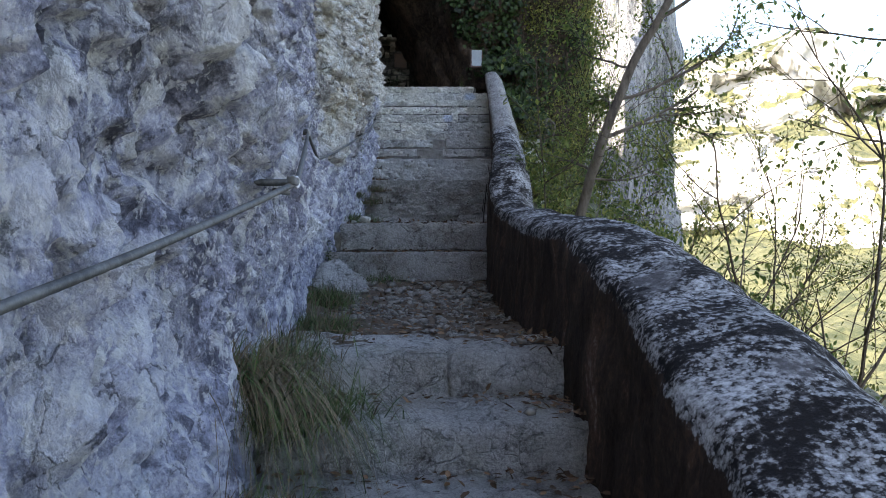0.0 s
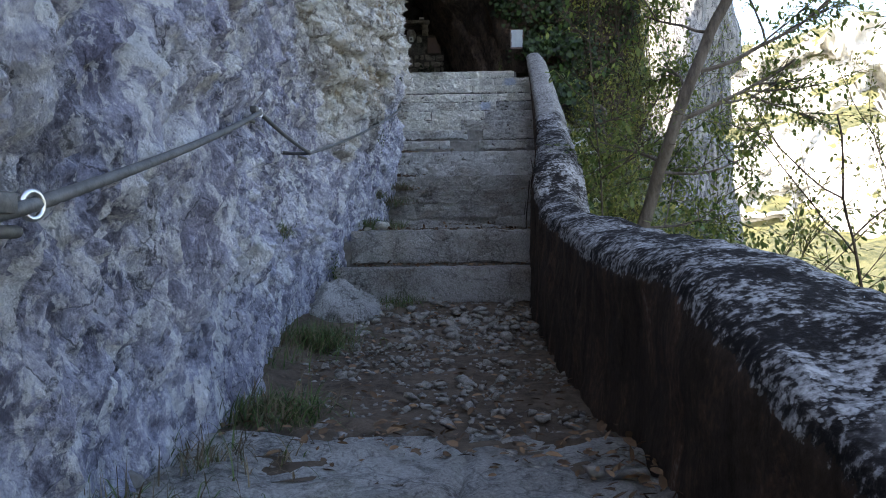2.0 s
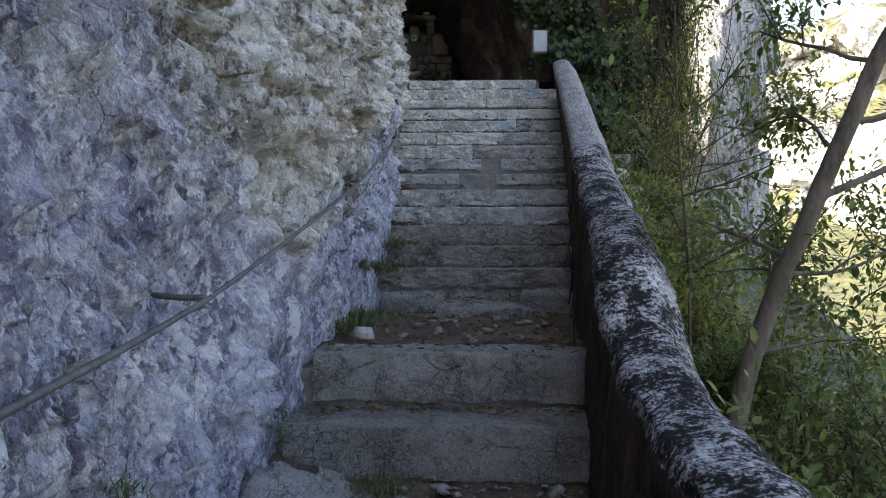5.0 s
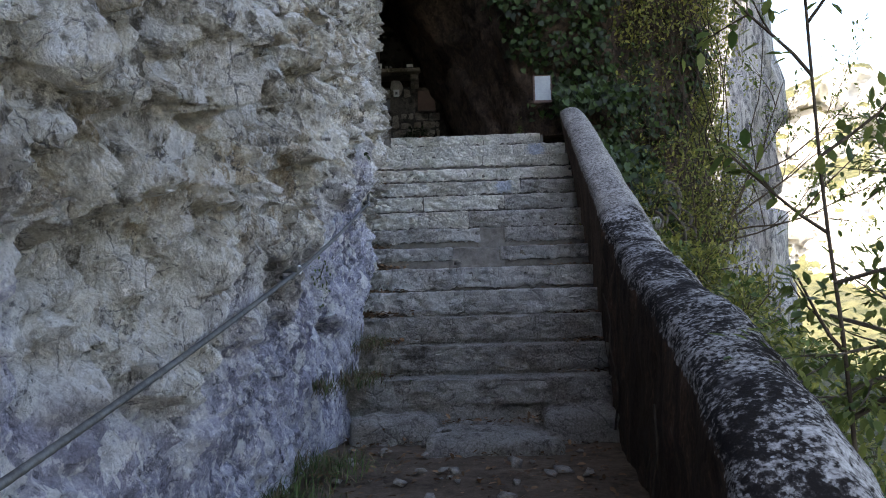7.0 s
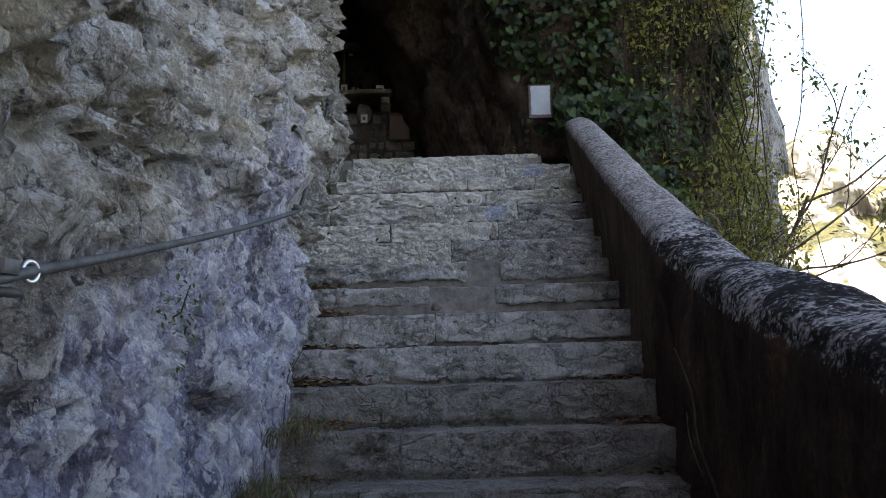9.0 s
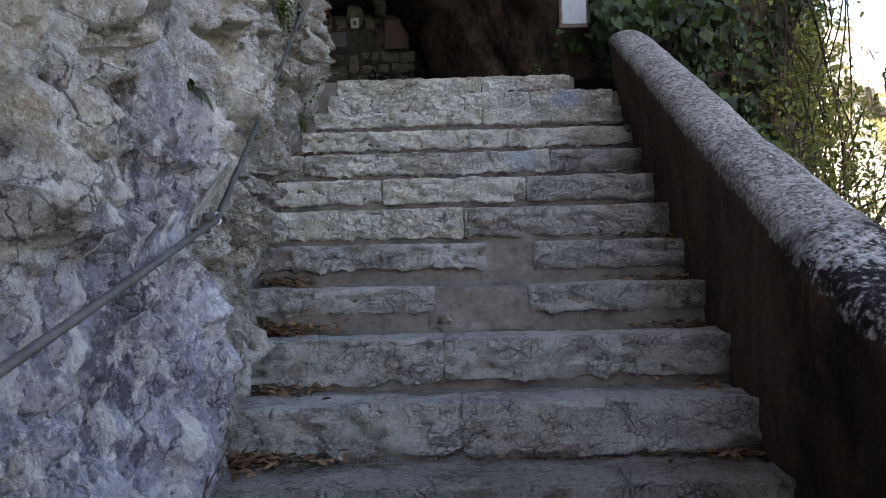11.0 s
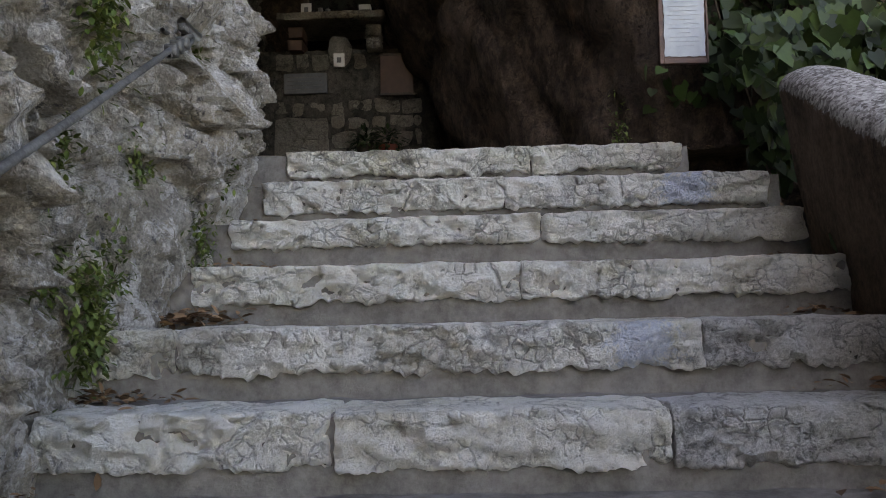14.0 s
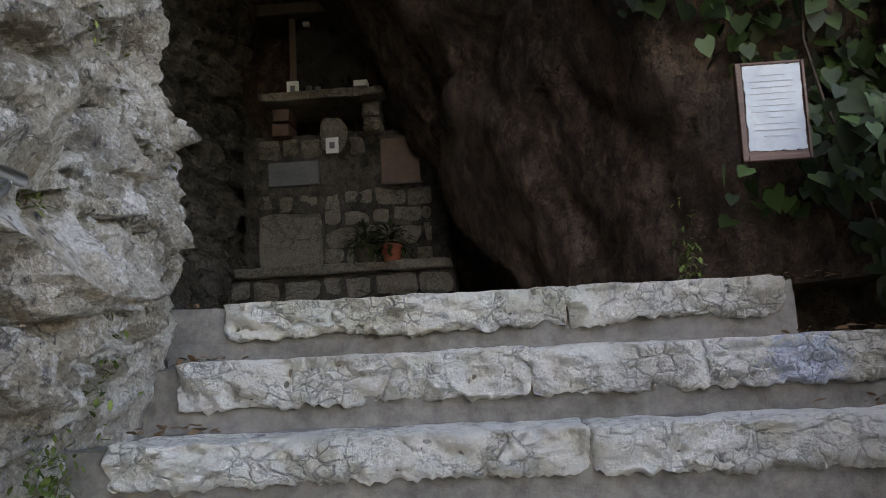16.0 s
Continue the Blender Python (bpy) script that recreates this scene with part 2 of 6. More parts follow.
M_STEEL = plain("weathered_steel", (0.06, 0.06, 0.06), (0.14, 0.14, 0.137), 60.0, 0.6, 0.6, 0.2)
M_CHROME = plain("galvanised_steel", (0.55, 0.55, 0.55), (0.7, 0.7, 0.7), 60.0, 0.28, 1.0, 0.1)
M_BARK = plain("grey_bark", (0.05, 0.041, 0.034), (0.15, 0.128, 0.107), 18.0, 0.95, 0, 0.9, (1, 1, 0.3), 0.02)
M_STEM = plain("ivy_stem", (0.022, 0.017, 0.013), (0.055, 0.042, 0.032), 30.0, 0.9)
M_TWIG = plain("dark_twig", (0.04, 0.03, 0.024), (0.10, 0.08, 0.06), 30.0, 0.9)
M_IVY = leaf_material("ivy_leaf", (0.005, 0.011, 0.003), (0.032, 0.062, 0.012), 0.55, 0.12)
M_SHRUB = leaf_material("shrub_leaf", (0.045, 0.07, 0.018), (0.30, 0.29, 0.075), 0.5, 0.45)
M_TREE_LEAF = leaf_material("tree_leaf", (0.05, 0.09, 0.024), (0.22, 0.25, 0.07), 0.5, 0.5)
M_GRASS = leaf_material("grass_blade", (0.024, 0.05, 0.012), (0.10, 0.15, 0.04), 0.6, 0.25)
M_DRY = leaf_material("dry_grass_blade", (0.08, 0.057, 0.032), (0.24, 0.185, 0.115), 0.7, 0.25)
M_LITTER = leaf_material("dead_leaf", (0.055, 0.03, 0.015), (0.22, 0.13, 0.07), 0.8, 0.1)
M_MOSS = leaf_material("wall_plant_leaf", (0.04, 0.07, 0.015), (0.15, 0.19, 0.05), 0.6, 0.25)
# weathered sheet; its blue tint paints in the sky's reflection
M_PAPER = plain("weathered_sky_tinted_paper", (0.24, 0.275, 0.31), (0.35, 0.385, 0.415), 8.0, 0.55, 0, 0.05)
M_INK = plain("faded_ink", (0.25, 0.265, 0.29), (0.30, 0.315, 0.34), 30.0, 0.7, 0, 0.0)
M_FRAME = plain("dark_red_brown_wood", (0.045, 0.022, 0.016), (0.10, 0.05, 0.036), 14.0, 0.6, 0, 0.3, (1, 1, 6))
M_WOOD = plain("old_dark_wood", (0.022, 0.015, 0.011), (0.055, 0.04, 0.03), 12.0, 0.75, 0, 0.4, (6, 1, 1))
M_RUST = plain("brown_plaque", (0.05, 0.025, 0.016), (0.085, 0.045, 0.03), 8.0, 0.65)
M_SLATE = plain("slate_grey_plaque", (0.05, 0.053, 0.06), (0.09, 0.094, 0.103), 10.0, 0.6)
M_TERRA = plain("terracotta", (0.13, 0.03, 0.018), (0.2, 0.055, 0.03), 20.0, 0.8)
# altar stone, its tones lowered to stand in for the grotto's weak light
M_DIM_STONE = step_material("dim_grey_altar_stone", (0.29, 0.265, 0.23), (0.195, 0.178, 0.152), (0.07, 0.062, 0.055), (0.17, 0.125, 0.085))
M_GLASS_DARK = plain("dark_niche_glass", (0.01, 0.01, 0.01), (0.02, 0.02, 0.02), 8.0, 0.08, 0, 0.0)
M_WHITE = plain("white_card", (0.4, 0.4, 0.4), (0.5, 0.5, 0.5), 10.0, 0.6)


def parapet_material():
    """Old render: white and black lichen crust on the top, brown-black damp stains on the side, pebbly grey concrete further up."""
    m, t, b = nodes_of("lichened_parapet_render")
    v = coords(t)
    pos = t.nodes.new("ShaderNodeSeparateXYZ")
    t.links.new(coords(t), pos.inputs[0])
    fine, mid, speck = n_noise(t, v, 42.0, 8, 0.66), n_noise(t, v, 4.5, 8, 0.64, 0.5), n_noise(t, v, 75.0, 6, 0.7)
    f = n_math(t, "ADD", n_math(t, "MULTIPLY", fine, 0.58), n_math(t, "MULTIPLY", mid, 0.42))
    crust = n_ramp(t, f, [(0.45, (0.014, 0.012, 0.012)), (0.50, (0.040, 0.036, 0.035)), (0.525, (0.15, 0.145, 0.145)), (0.62, (0.45, 0.44, 0.44))])
    # round pale lichen flakes with gaps of black crust
    flake = n_add(t, "ShaderNodeTexVoronoi", Scale=80.0, Randomness=1.0)
    t.links.new(n_warp(t, v, 0.015, 30.0, 4.0), flake.inputs["Vector"])
    pick = n_add(t, "ShaderNodeSeparateColor")
    t.links.new(flake.outputs["Color"], pick.inputs[0])
    on = n_math(t, "GREATER_THAN", n_math(t, "ADD", pick.outputs[0], n_math(t, "MULTIPLY", n_math(t, "SUBTRACT", mid, 0.5), 4.0)), 0.76)
    spot = n_math(t, "MULTIPLY", on, n_ramp(t, flake.outputs["Distance"], [(0.40, (1,)), (0.55, (0,))]))
    crust = n_mix(t, n_math(t, "MULTIPLY", spot, 0.7), crust, n_ramp(t, pick.outputs[1], [(0.0, (0.10, 0.098, 0.098)), (1.0, (0.46, 0.455, 0.455))]))
    bare = n_ramp(t, n_noise(t, v, 1.6, 7, 0.65), [(0.60, (0,)), (0.64, (1,))])
    crust = n_mix(t, n_math(t, "MULTIPLY", bare, 0.7), crust, n_ramp(t, fine, [(0.35, (0.09, 0.083, 0.083)), (0.65, (0.18, 0.173, 0.173))]))
    pebble = n_ramp(t, n_math(t, "ADD", n_math(t, "ADD", n_math(t, "MULTIPLY", pick.outputs[2], 0.22), n_math(t, "MULTIPLY", speck, 0.5)), n_math(t, "MULTIPLY", mid, 0.28)), [(0.40, (0.09, 0.083, 0.078)), (0.5, (0.21, 0.20, 0.192)), (0.62, (0.36, 0.35, 0.335))])
    mr = n_add(t, "ShaderNodeMapRange")
    mr.inputs["From Min"].default_value, mr.inputs["From Max"].default_value = 12.25, 12.45
    t.links.new(n_math(t, "ADD", pos.outputs[1], n_math(t, "MULTIPLY", mid, 0.6)), mr.inputs["Value"])
    top = n_mix(t, mr.outputs[0], crust, pebble)
    vs = coords(t, (1.1, 1.1, 0.45))
    streak = n_noise(t, vs, 4.0, 10, 0.7, 0.9)
    side = n_ramp(t, n_math(t, "ADD", n_math(t, "MULTIPLY", streak, 0.65), n_math(t, "MULTIPLY", fine, 0.35)), [(0.38, (0.024, 0.017, 0.013)), (0.52, (0.054, 0.038, 0.029)), (0.60, (0.105, 0.062, 0.045)), (0.67, (0.19, 0.16, 0.138))])
    side2 = n_ramp(t, n_math(t, "ADD", n_math(t, "MULTIPLY", streak, 0.6), n_math(t, "MULTIPLY", fine, 0.4)), [(0.40, (0.05, 0.035, 0.027)), (0.62, (0.145, 0.105, 0.081))])
    side = n_mix(t, mr.outputs[0], side, side2)
    band = t.nodes.new("ShaderNodeAttribute")
    band.attribute_name = "crust"
    up = n_ramp(t, n_math(t, "ADD", band.outputs["Fac"], n_math(t, "MULTIPLY", n_math(t, "SUBTRACT", f, 0.5), 1.6)), [(0.52, (0,)), (0.60, (1,))])
    t.links.new(n_mix(t, up, side, top), b.inputs["Base Color"])
    b.inputs["Specular IOR Level"].default_value = 0.08
    b.inputs["Roughness"].default_value = 0.95
    n_bump(t, b, n_math(t, "ADD", n_math(t, "ADD", fine, n_math(t, "MULTIPLY", speck, 0.5)), n_math(t, "MULTIPLY", spot, 0.25)), 0.4, 0.02)
    return m


M_PARAPET = parapet_material()


# ---- noise and mesh helpers ----
def hash3(i, j, k, s):
    h = (i * 374761393 + j * 668265263 + k * 2147483647 + s * 974634777) & 0xFFFFFFFF
    h = ((h ^ (h >> 13)) * 1274126177) & 0xFFFFFFFF
    h = ((h ^ (h >> 16)) * 2246822519) & 0xFFFFFFFF
    return ((h ^ (h >> 15)) & 0xFFFFFF) / float(0xFFFFFF)


def vnoise(p, s=0):
    i = np.floor(p).astype(np.int64)
    f = p - i
    f = f * f * (3 - 2 * f)
    out = 0
    for dx in (0, 1):
        for dy in (0, 1):
            for dz in (0, 1):
                w = (f[:, 0] if dx else 1 - f[:, 0]) * (f[:, 1] if dy else 1 - f[:, 1]) * (f[:, 2] if dz else 1 - f[:, 2])
                out = out + w * hash3(i[:, 0] + dx, i[:, 1] + dy, i[:, 2] + dz, s)
    return out * 2 - 1


def fbm(p, octaves=5, s=0, gain=0.5):
    out, a, q = 0, 1.0, p
    for o in range(octaves):
        out, a, q = out + a * vnoise(q, s + o * 17), a * gain, q * 2.03 + 7.1
    return out


def facets(p, s=0):
    """Broken-rock facets: every cell is a tilted chip of its own height. Returns height and closeness to the cell's edge."""
    i = np.floor(p).astype(np.int64)
    best, second, val = np.full(len(p), 9.0), np.full(len(p), 9.0), np.zeros(len(p))
    for dx in (-1, 0, 1):
        for dy in (-1, 0, 1):
            for dz in (-1, 0, 1):
                c = i + np.array((dx, dy, dz))
                r = [hash3(c[:, 0], c[:, 1], c[:, 2], s + k) for k in range(6)]
                d = p - (c + np.stack(r[:3], 1))
                q = np.sqrt((d * d).sum(1))
                v = (r[3] - 0.5) * 1.2 + d[:, 1] * (r[4] - 0.5) * 1.8 + d[:, 2] * (r[5] - 0.5) * 1.8
                closer = q < best
                second = np.where(closer, best, np.minimum(second, q))
                val = np.where(closer, v, val)
                best = np.where(closer, q, best)
    return val, second - best


def chunks(p, s=0, steep=1.3):
    """Angular lumps pressed together: the highest of many tilted, turned pyramids. p: places in a plane. Mean about 0."""
    i = np.floor(p).astype(np.int64)
    best = np.full(len(p), -9.0)
    for dx in (-1, 0, 1):
        for dy in (-1, 0, 1):
            c = i + np.array((dx, dy))
            r = [hash3(c[:, 0], c[:, 1], c[:, 0] * 0, s + k) for k in range(6)]
            d = p - (c + np.stack(r[:2], 1))
            ca, sa = np.cos(r[2] * 3.1), np.sin(r[2] * 3.1)
            a, e = d[:, 0] * ca + d[:, 1] * sa, d[:, 1] * ca - d[:, 0] * sa
            pyr = np.maximum(np.maximum(np.abs(a), np.abs(e) * 0.8) - 0.18, 0)
            best = np.maximum(best, 0.55 * r[3] + d[:, 0] * (r[4] - 0.5) * 0.9 + d[:, 1] * (r[5] - 0.35) * 0.9 - steep * pyr)
    return best - best.mean()


def mesh_of(name, verts, faces, material, smooth=True, sharp=False):
    me = bpy.data.meshes.new(name)
    verts, faces = np.asarray(verts, float), np.asarray(faces, int)
    k = faces.shape[1]
    me.vertices.add(len(verts))
    me.vertices.foreach_set("co", verts.ravel())
    me.loops.add(faces.size)
    me.loops.foreach_set("vertex_index", faces.ravel())
    me.polygons.add(len(faces))
    me.polygons.foreach_set("loop_start", np.arange(0, faces.size, k))
    if smooth:
        me.polygons.foreach_set("use_smooth", np.ones(len(faces), bool))
    me.materials.append(material)
    me.update(calc_edges=True)
    me.validate()
    if sharp:
        me.set_sharp_from_angle(angle=radians(48 if sharp is True else sharp))
    return me


def grid_faces(nu, nv, close_v=False):
    a = np.arange(nu * nv).reshape(nu, nv)
    if close_v:
        a = np.concatenate([a, a[:, :1]], 1)
    return np.stack([a[:-1, :-1], a[1:, :-1], a[1:, 1:], a[:-1, 1:]], -1).reshape(-1, 4)


def thing(name, label, category, at=(0, 0, 0), group="", kind=""):
    ob = new(name)
    ob.location = at
    return tagged(ob, label, category, group, kind)


def under(ob, parent, label=""):
    ob.parent = parent
    ob.matrix_parent_inverse = Matrix.Translation(-parent.location) if parent.parent is None else Matrix.Identity(4)
    if label:
        ob["label"] = label
    return ob


def part(name, bm, material, parent, label=""):
    me = bpy.data.meshes.new(name)
    bm.to_mesh(me)
    bm.free()
    me.materials.append(material)
    ob = under(new(name, me), parent, label)
    return ob


def part_np(name, verts, faces, material, parent, label="", smooth=True):
    return under(new(name, mesh_of(name, verts, faces, material, smooth, smooth and len(verts) < 20000)), parent, label)


def box_bm(lo, hi, bevel=0.006, rough=0.0, cuts=0, seed=0):
    bm = bmesh.new()
    bmesh.ops.create_cube(bm, size=1.0)
    for v in bm.verts:
        v.co = [l + (c + 0.5) * (h - l) for c, l, h in zip(v.co, lo, hi)]
    if cuts:
        bmesh.ops.subdivide_edges(bm, edges=bm.edges[:], cuts=cuts, use_grid_fill=True)
    if bevel:
        bmesh.ops.bevel(bm, geom=[e for e in bm.edges if e.calc_face_angle(0) > 0.5], offset=bevel, segments=2, affect="EDGES", profile=0.6)
    if rough:
        for v in bm.verts:
            q = v.co * 9 + Vector((seed * 3.1, seed * 1.7, seed))
            v.co += noise.noise_vector(q) * rough + noise.noise_vector(q * 3) * rough * 0.5
    for f in bm.faces:
        f.smooth = False
    return bm


def tube(points, radii, sides=8, closed_ends=True):
    """Vertices and quads of a tapering tube along points."""
    pts, radii = np.asarray(points, float), np.asarray(radii, float)
    tan = np.gradient(pts, axis=0)
    tan /= np.linalg.norm(tan, axis=1)[:, None] + 1e-9
    ref = np.array([[1.0, 0.2, 0.1]]) if np.abs(tan[:, 2]).mean() > 0.6 else np.array([[0.05, 0.1, 1.0]])
    a = np.cross(tan, ref)
    a /= np.linalg.norm(a, axis=1)[:, None] + 1e-9
    c = np.cross(tan, a)
    ang = np.linspace(0, 2 * np.pi, sides, endpoint=False)
    ring = pts[:, None] + radii[:, None, None] * (np.cos(ang)[None, :, None] * a[:, None] + np.sin(ang)[None, :, None] * c[:, None])
    return ring.reshape(-1, 3), grid_faces(len(pts), sides, True)


def join_np(pieces):
    vs, fs, n = [], [], 0
    for v, f in pieces:
        vs.append(v)
        fs.append(np.asarray(f) + n)
        n += len(v)
    return np.concatenate(vs), np.concatenate(fs)


def smooth_line(points, step):
    """Points along a rounded line through the given ones."""
    p = np.asarray(points, float)
    out = []
    for i in range(len(p) - 1):
        a, b0, c, d = p[max(i - 1, 0)], p[i], p[i + 1], p[min(i + 2, len(p) - 1)]
        n = max(2, int(np.linalg.norm(c - b0) / step))
        for t in np.arange(n) / n:
            out.append(0.5 * (2 * b0 + (c - a) * t + (2 * a - 5 * b0 + 4 * c - d) * t * t + (3 * b0 - a - 3 * c + d) * t ** 3))
    out.append(p[-1])
    return np.array(out)


LEAF_OVAL = (np.array([(0, 0, 0), (-0.22, 0.3, 0.05), (-0.2, 0.68, 0.04), (0, 1, -0.06), (0.2, 0.68, 0.04), (0.22, 0.3, 0.05), (0, 0.5, -0.02)], float),
             np.array([(0, 6, 1), (1, 6, 2), (2, 6, 3), (3, 6, 4), (4, 6, 5), (5, 6, 0)]))
LEAF_HEART = (np.array([(0, 0.08, 0), (-0.28, -0.1, 0.02), (-0.5, 0.18, 0.03), (-0.36, 0.55, 0.0), (0, 1, -0.1), (0.36, 0.55, 0.0), (0.5, 0.18, 0.03), (0.28, -0.1, 0.02), (0, 0.4, -0.05)], float),
              np.array([(0, 8, 1), (1, 8, 2), (2, 8, 3), (3, 8, 4), (4, 8, 5), (5, 8, 6), (6, 8, 7), (7, 8, 0)]))


def leaves(at, out, down, size, shape, rng):
    """Leaf blades at points, facing out, tips along down, as one vertex and face array."""
    n = len(at)
    y = down / (np.linalg.norm(down, axis=1)[:, None] + 1e-9)
    x = np.cross(y, out)
    x /= np.linalg.norm(x, axis=1)[:, None] + 1e-9
    z = np.cross(x, y)
    s = size[:, None, None] * (0.8 + 0.4 * rng.random((n, 1, 1)))
    v = shape[0][None]
    co = at[:, None] + s * (v[..., :1] * x[:, None] + v[..., 1:2] * y[:, None] + v[..., 2:] * z[:, None])
    k = shape[0].shape[0]
    return co.reshape(-1, 3), (shape[1][None] + (np.arange(n) * k)[:, None, None]).reshape(-1, 3)


def block(lo, hi, res=0.04, amp=0.008, seed=0, round_off=0.02):
    """A rough stone block: a box with worn edges and chipped faces."""
    lo, hi = np.array(lo, float), np.array(hi, float)
    n = np.maximum(2, np.ceil((hi - lo) / res).astype(int))
    out = []
    for ax in range(3):
        a, c = [i for i in range(3) if i != ax]
        u, w = np.meshgrid(np.linspace(0, 1, n[a] + 1), np.linspace(0, 1, n[c] + 1), indexing="ij")
        for side in (0.0, 1.0):
            p = np.empty((u.size, 3))
            p[:, a], p[:, c], p[:, ax] = u.ravel(), w.ravel(), side
            f = grid_faces(n[a] + 1, n[c] + 1)
            if (side == 1.0) == (ax == 1):
                f = f[:, ::-1]
            out.append((lo + p * (hi - lo), f))
    v, f = join_np(out)
    _, first, back = np.unique(np.round(v, 5), axis=0, return_index=True, return_inverse=True)
    v, f = v[first], back.reshape(-1)[f]
    mid, half = (lo + hi) / 2, (hi - lo) / 2
    d = v - mid
    near = np.clip(np.abs(d) - (half - round_off), 0, round_off) / round_off
    edge = np.sort(near, axis=1)[:, 1]
    v = v - np.sign(d) * near * (edge[:, None] * round_off * 0.35)
    q = v + seed * 13.7
    for k in range(3):
        v[:, k] += amp * (fbm(q * 7, 3, 11 + k) + 0.5 * fbm(q * 26, 2, 31 + k))
    return v, f


# ---- the lie of the stairs ----
RUN, RISE, TOP_Y, TOP_Z = 0.358, 0.19, 15.93, 4.57
NOSE = [(TOP_Y - RUN * k, TOP_Z - RISE * k) for k in range(14)]
LOW_NOSE = [(3.40, 1.09), (2.90, 0.90), (2.38, 0.72), (1.86, 0.54), (1.34, 0.36), (0.82, 0.18), (0.3, 0.0)]


def floor_z(y):
    return np.interp(y, [-12, -1.5, -0.5, 0.3, 3.4, 7.9, 8.1, 8.55, 10.9, 11.28, 15.93, 30], [-0.9, -0.3, -0.1, 0.0, 1.08, 1.18, 1.46, 1.76, 1.8, 2.1, 4.57, 4.57])


def inner_x(y):
    return np.interp(y, [-12, 1.5, 3.6, 5, 7.8, 11.2, 12, 13.5, 15.2], [0.62, 0.57, 0.53, 0.46, 0.45, 0.68, 0.71, 0.78, 0.875])


def coping_x(y):
    """The inner top edge of the parapet."""
    return np.where(y < 11.2, inner_x(y), np.interp(y, [11.2, 12.0, 12.6, 15.2], [0.68, 0.71, 0.735, 0.745]))


def parapet_z(y):
    return np.interp(y, [-12, 0.3, 1.54, 2.19, 3.0, 3.66, 4.4, 7.05, 7.75, 8.2, 9.17, 10.05, 11.2, 11.9, 13.0, 13.5, 14.2, 15.2], [-0.4, 0.55, 1.04, 1.26, 1.46, 1.61, 1.63, 1.845, 1.97, 2.28, 2.52, 2.69, 2.93, 3.17, 3.64, 3.89, 4.23, 4.70])


def parapet_w(y):
    return np.interp(y, [0, 2.5, 4.6, 7, 12, 15.2], [0.62, 0.58, 0.46, 0.38, 0.38, 0.30])


# the steel rope that serves as handrail: anchor points on the rock
ROPE = np.array([(-0.66, -1.2, 0.92), (-0.57, 0.9, 1.40), (-0.44, 2.53, 1.70), (-0.745, 4.65, 2.14), (-0.985, 6.68, 2.21), (-0.88, 9.22, 2.745), (-0.934, 11.69, 3.29), (-1.27, 14.8, 4.76)])


def cliff_x(y, z):
    """The cliff's face: where it stands at each place along the stairs and each height."""
    h = z - floor_z(y)
    x = np.interp(y, [-12, 0, 1.5, 2.3, 3.2, 4.65, 6.1, 7.2, 8.4, 9.2, 10.6, 11.7, 12.5, 13.1, 13.8, 14.6, 15.3, 15.7, 15.95, 16.4, 17.5, 19.6],
                  [-0.9, -0.76, -0.66, -0.57, -0.68, -0.77, -1.06, -1.15, -1.12, -1.07, -1.10, -1.0, -1.14, -1.25, -1.39, -1.40, -1.36, -1.34, -1.43, -1.85, -2.1, -2.15])
    x = x + 0.22 * np.exp(-((y - 8.6) / 1.2) ** 2 - ((z - 3.2) / 0.55) ** 2)
    x = x + 0.07 * np.exp(-((y - 2.3) / 0.5) ** 2 - ((z - 2.0) / 0.4) ** 2)
    x = x - 0.20 * np.exp(-((y - 14.25) / 0.28) ** 2 - ((z - 4.2) / 0.7) ** 2)
    return x - 0.02 * np.clip(h - 2.5, 0, 9) ** 1.5 * 0.6


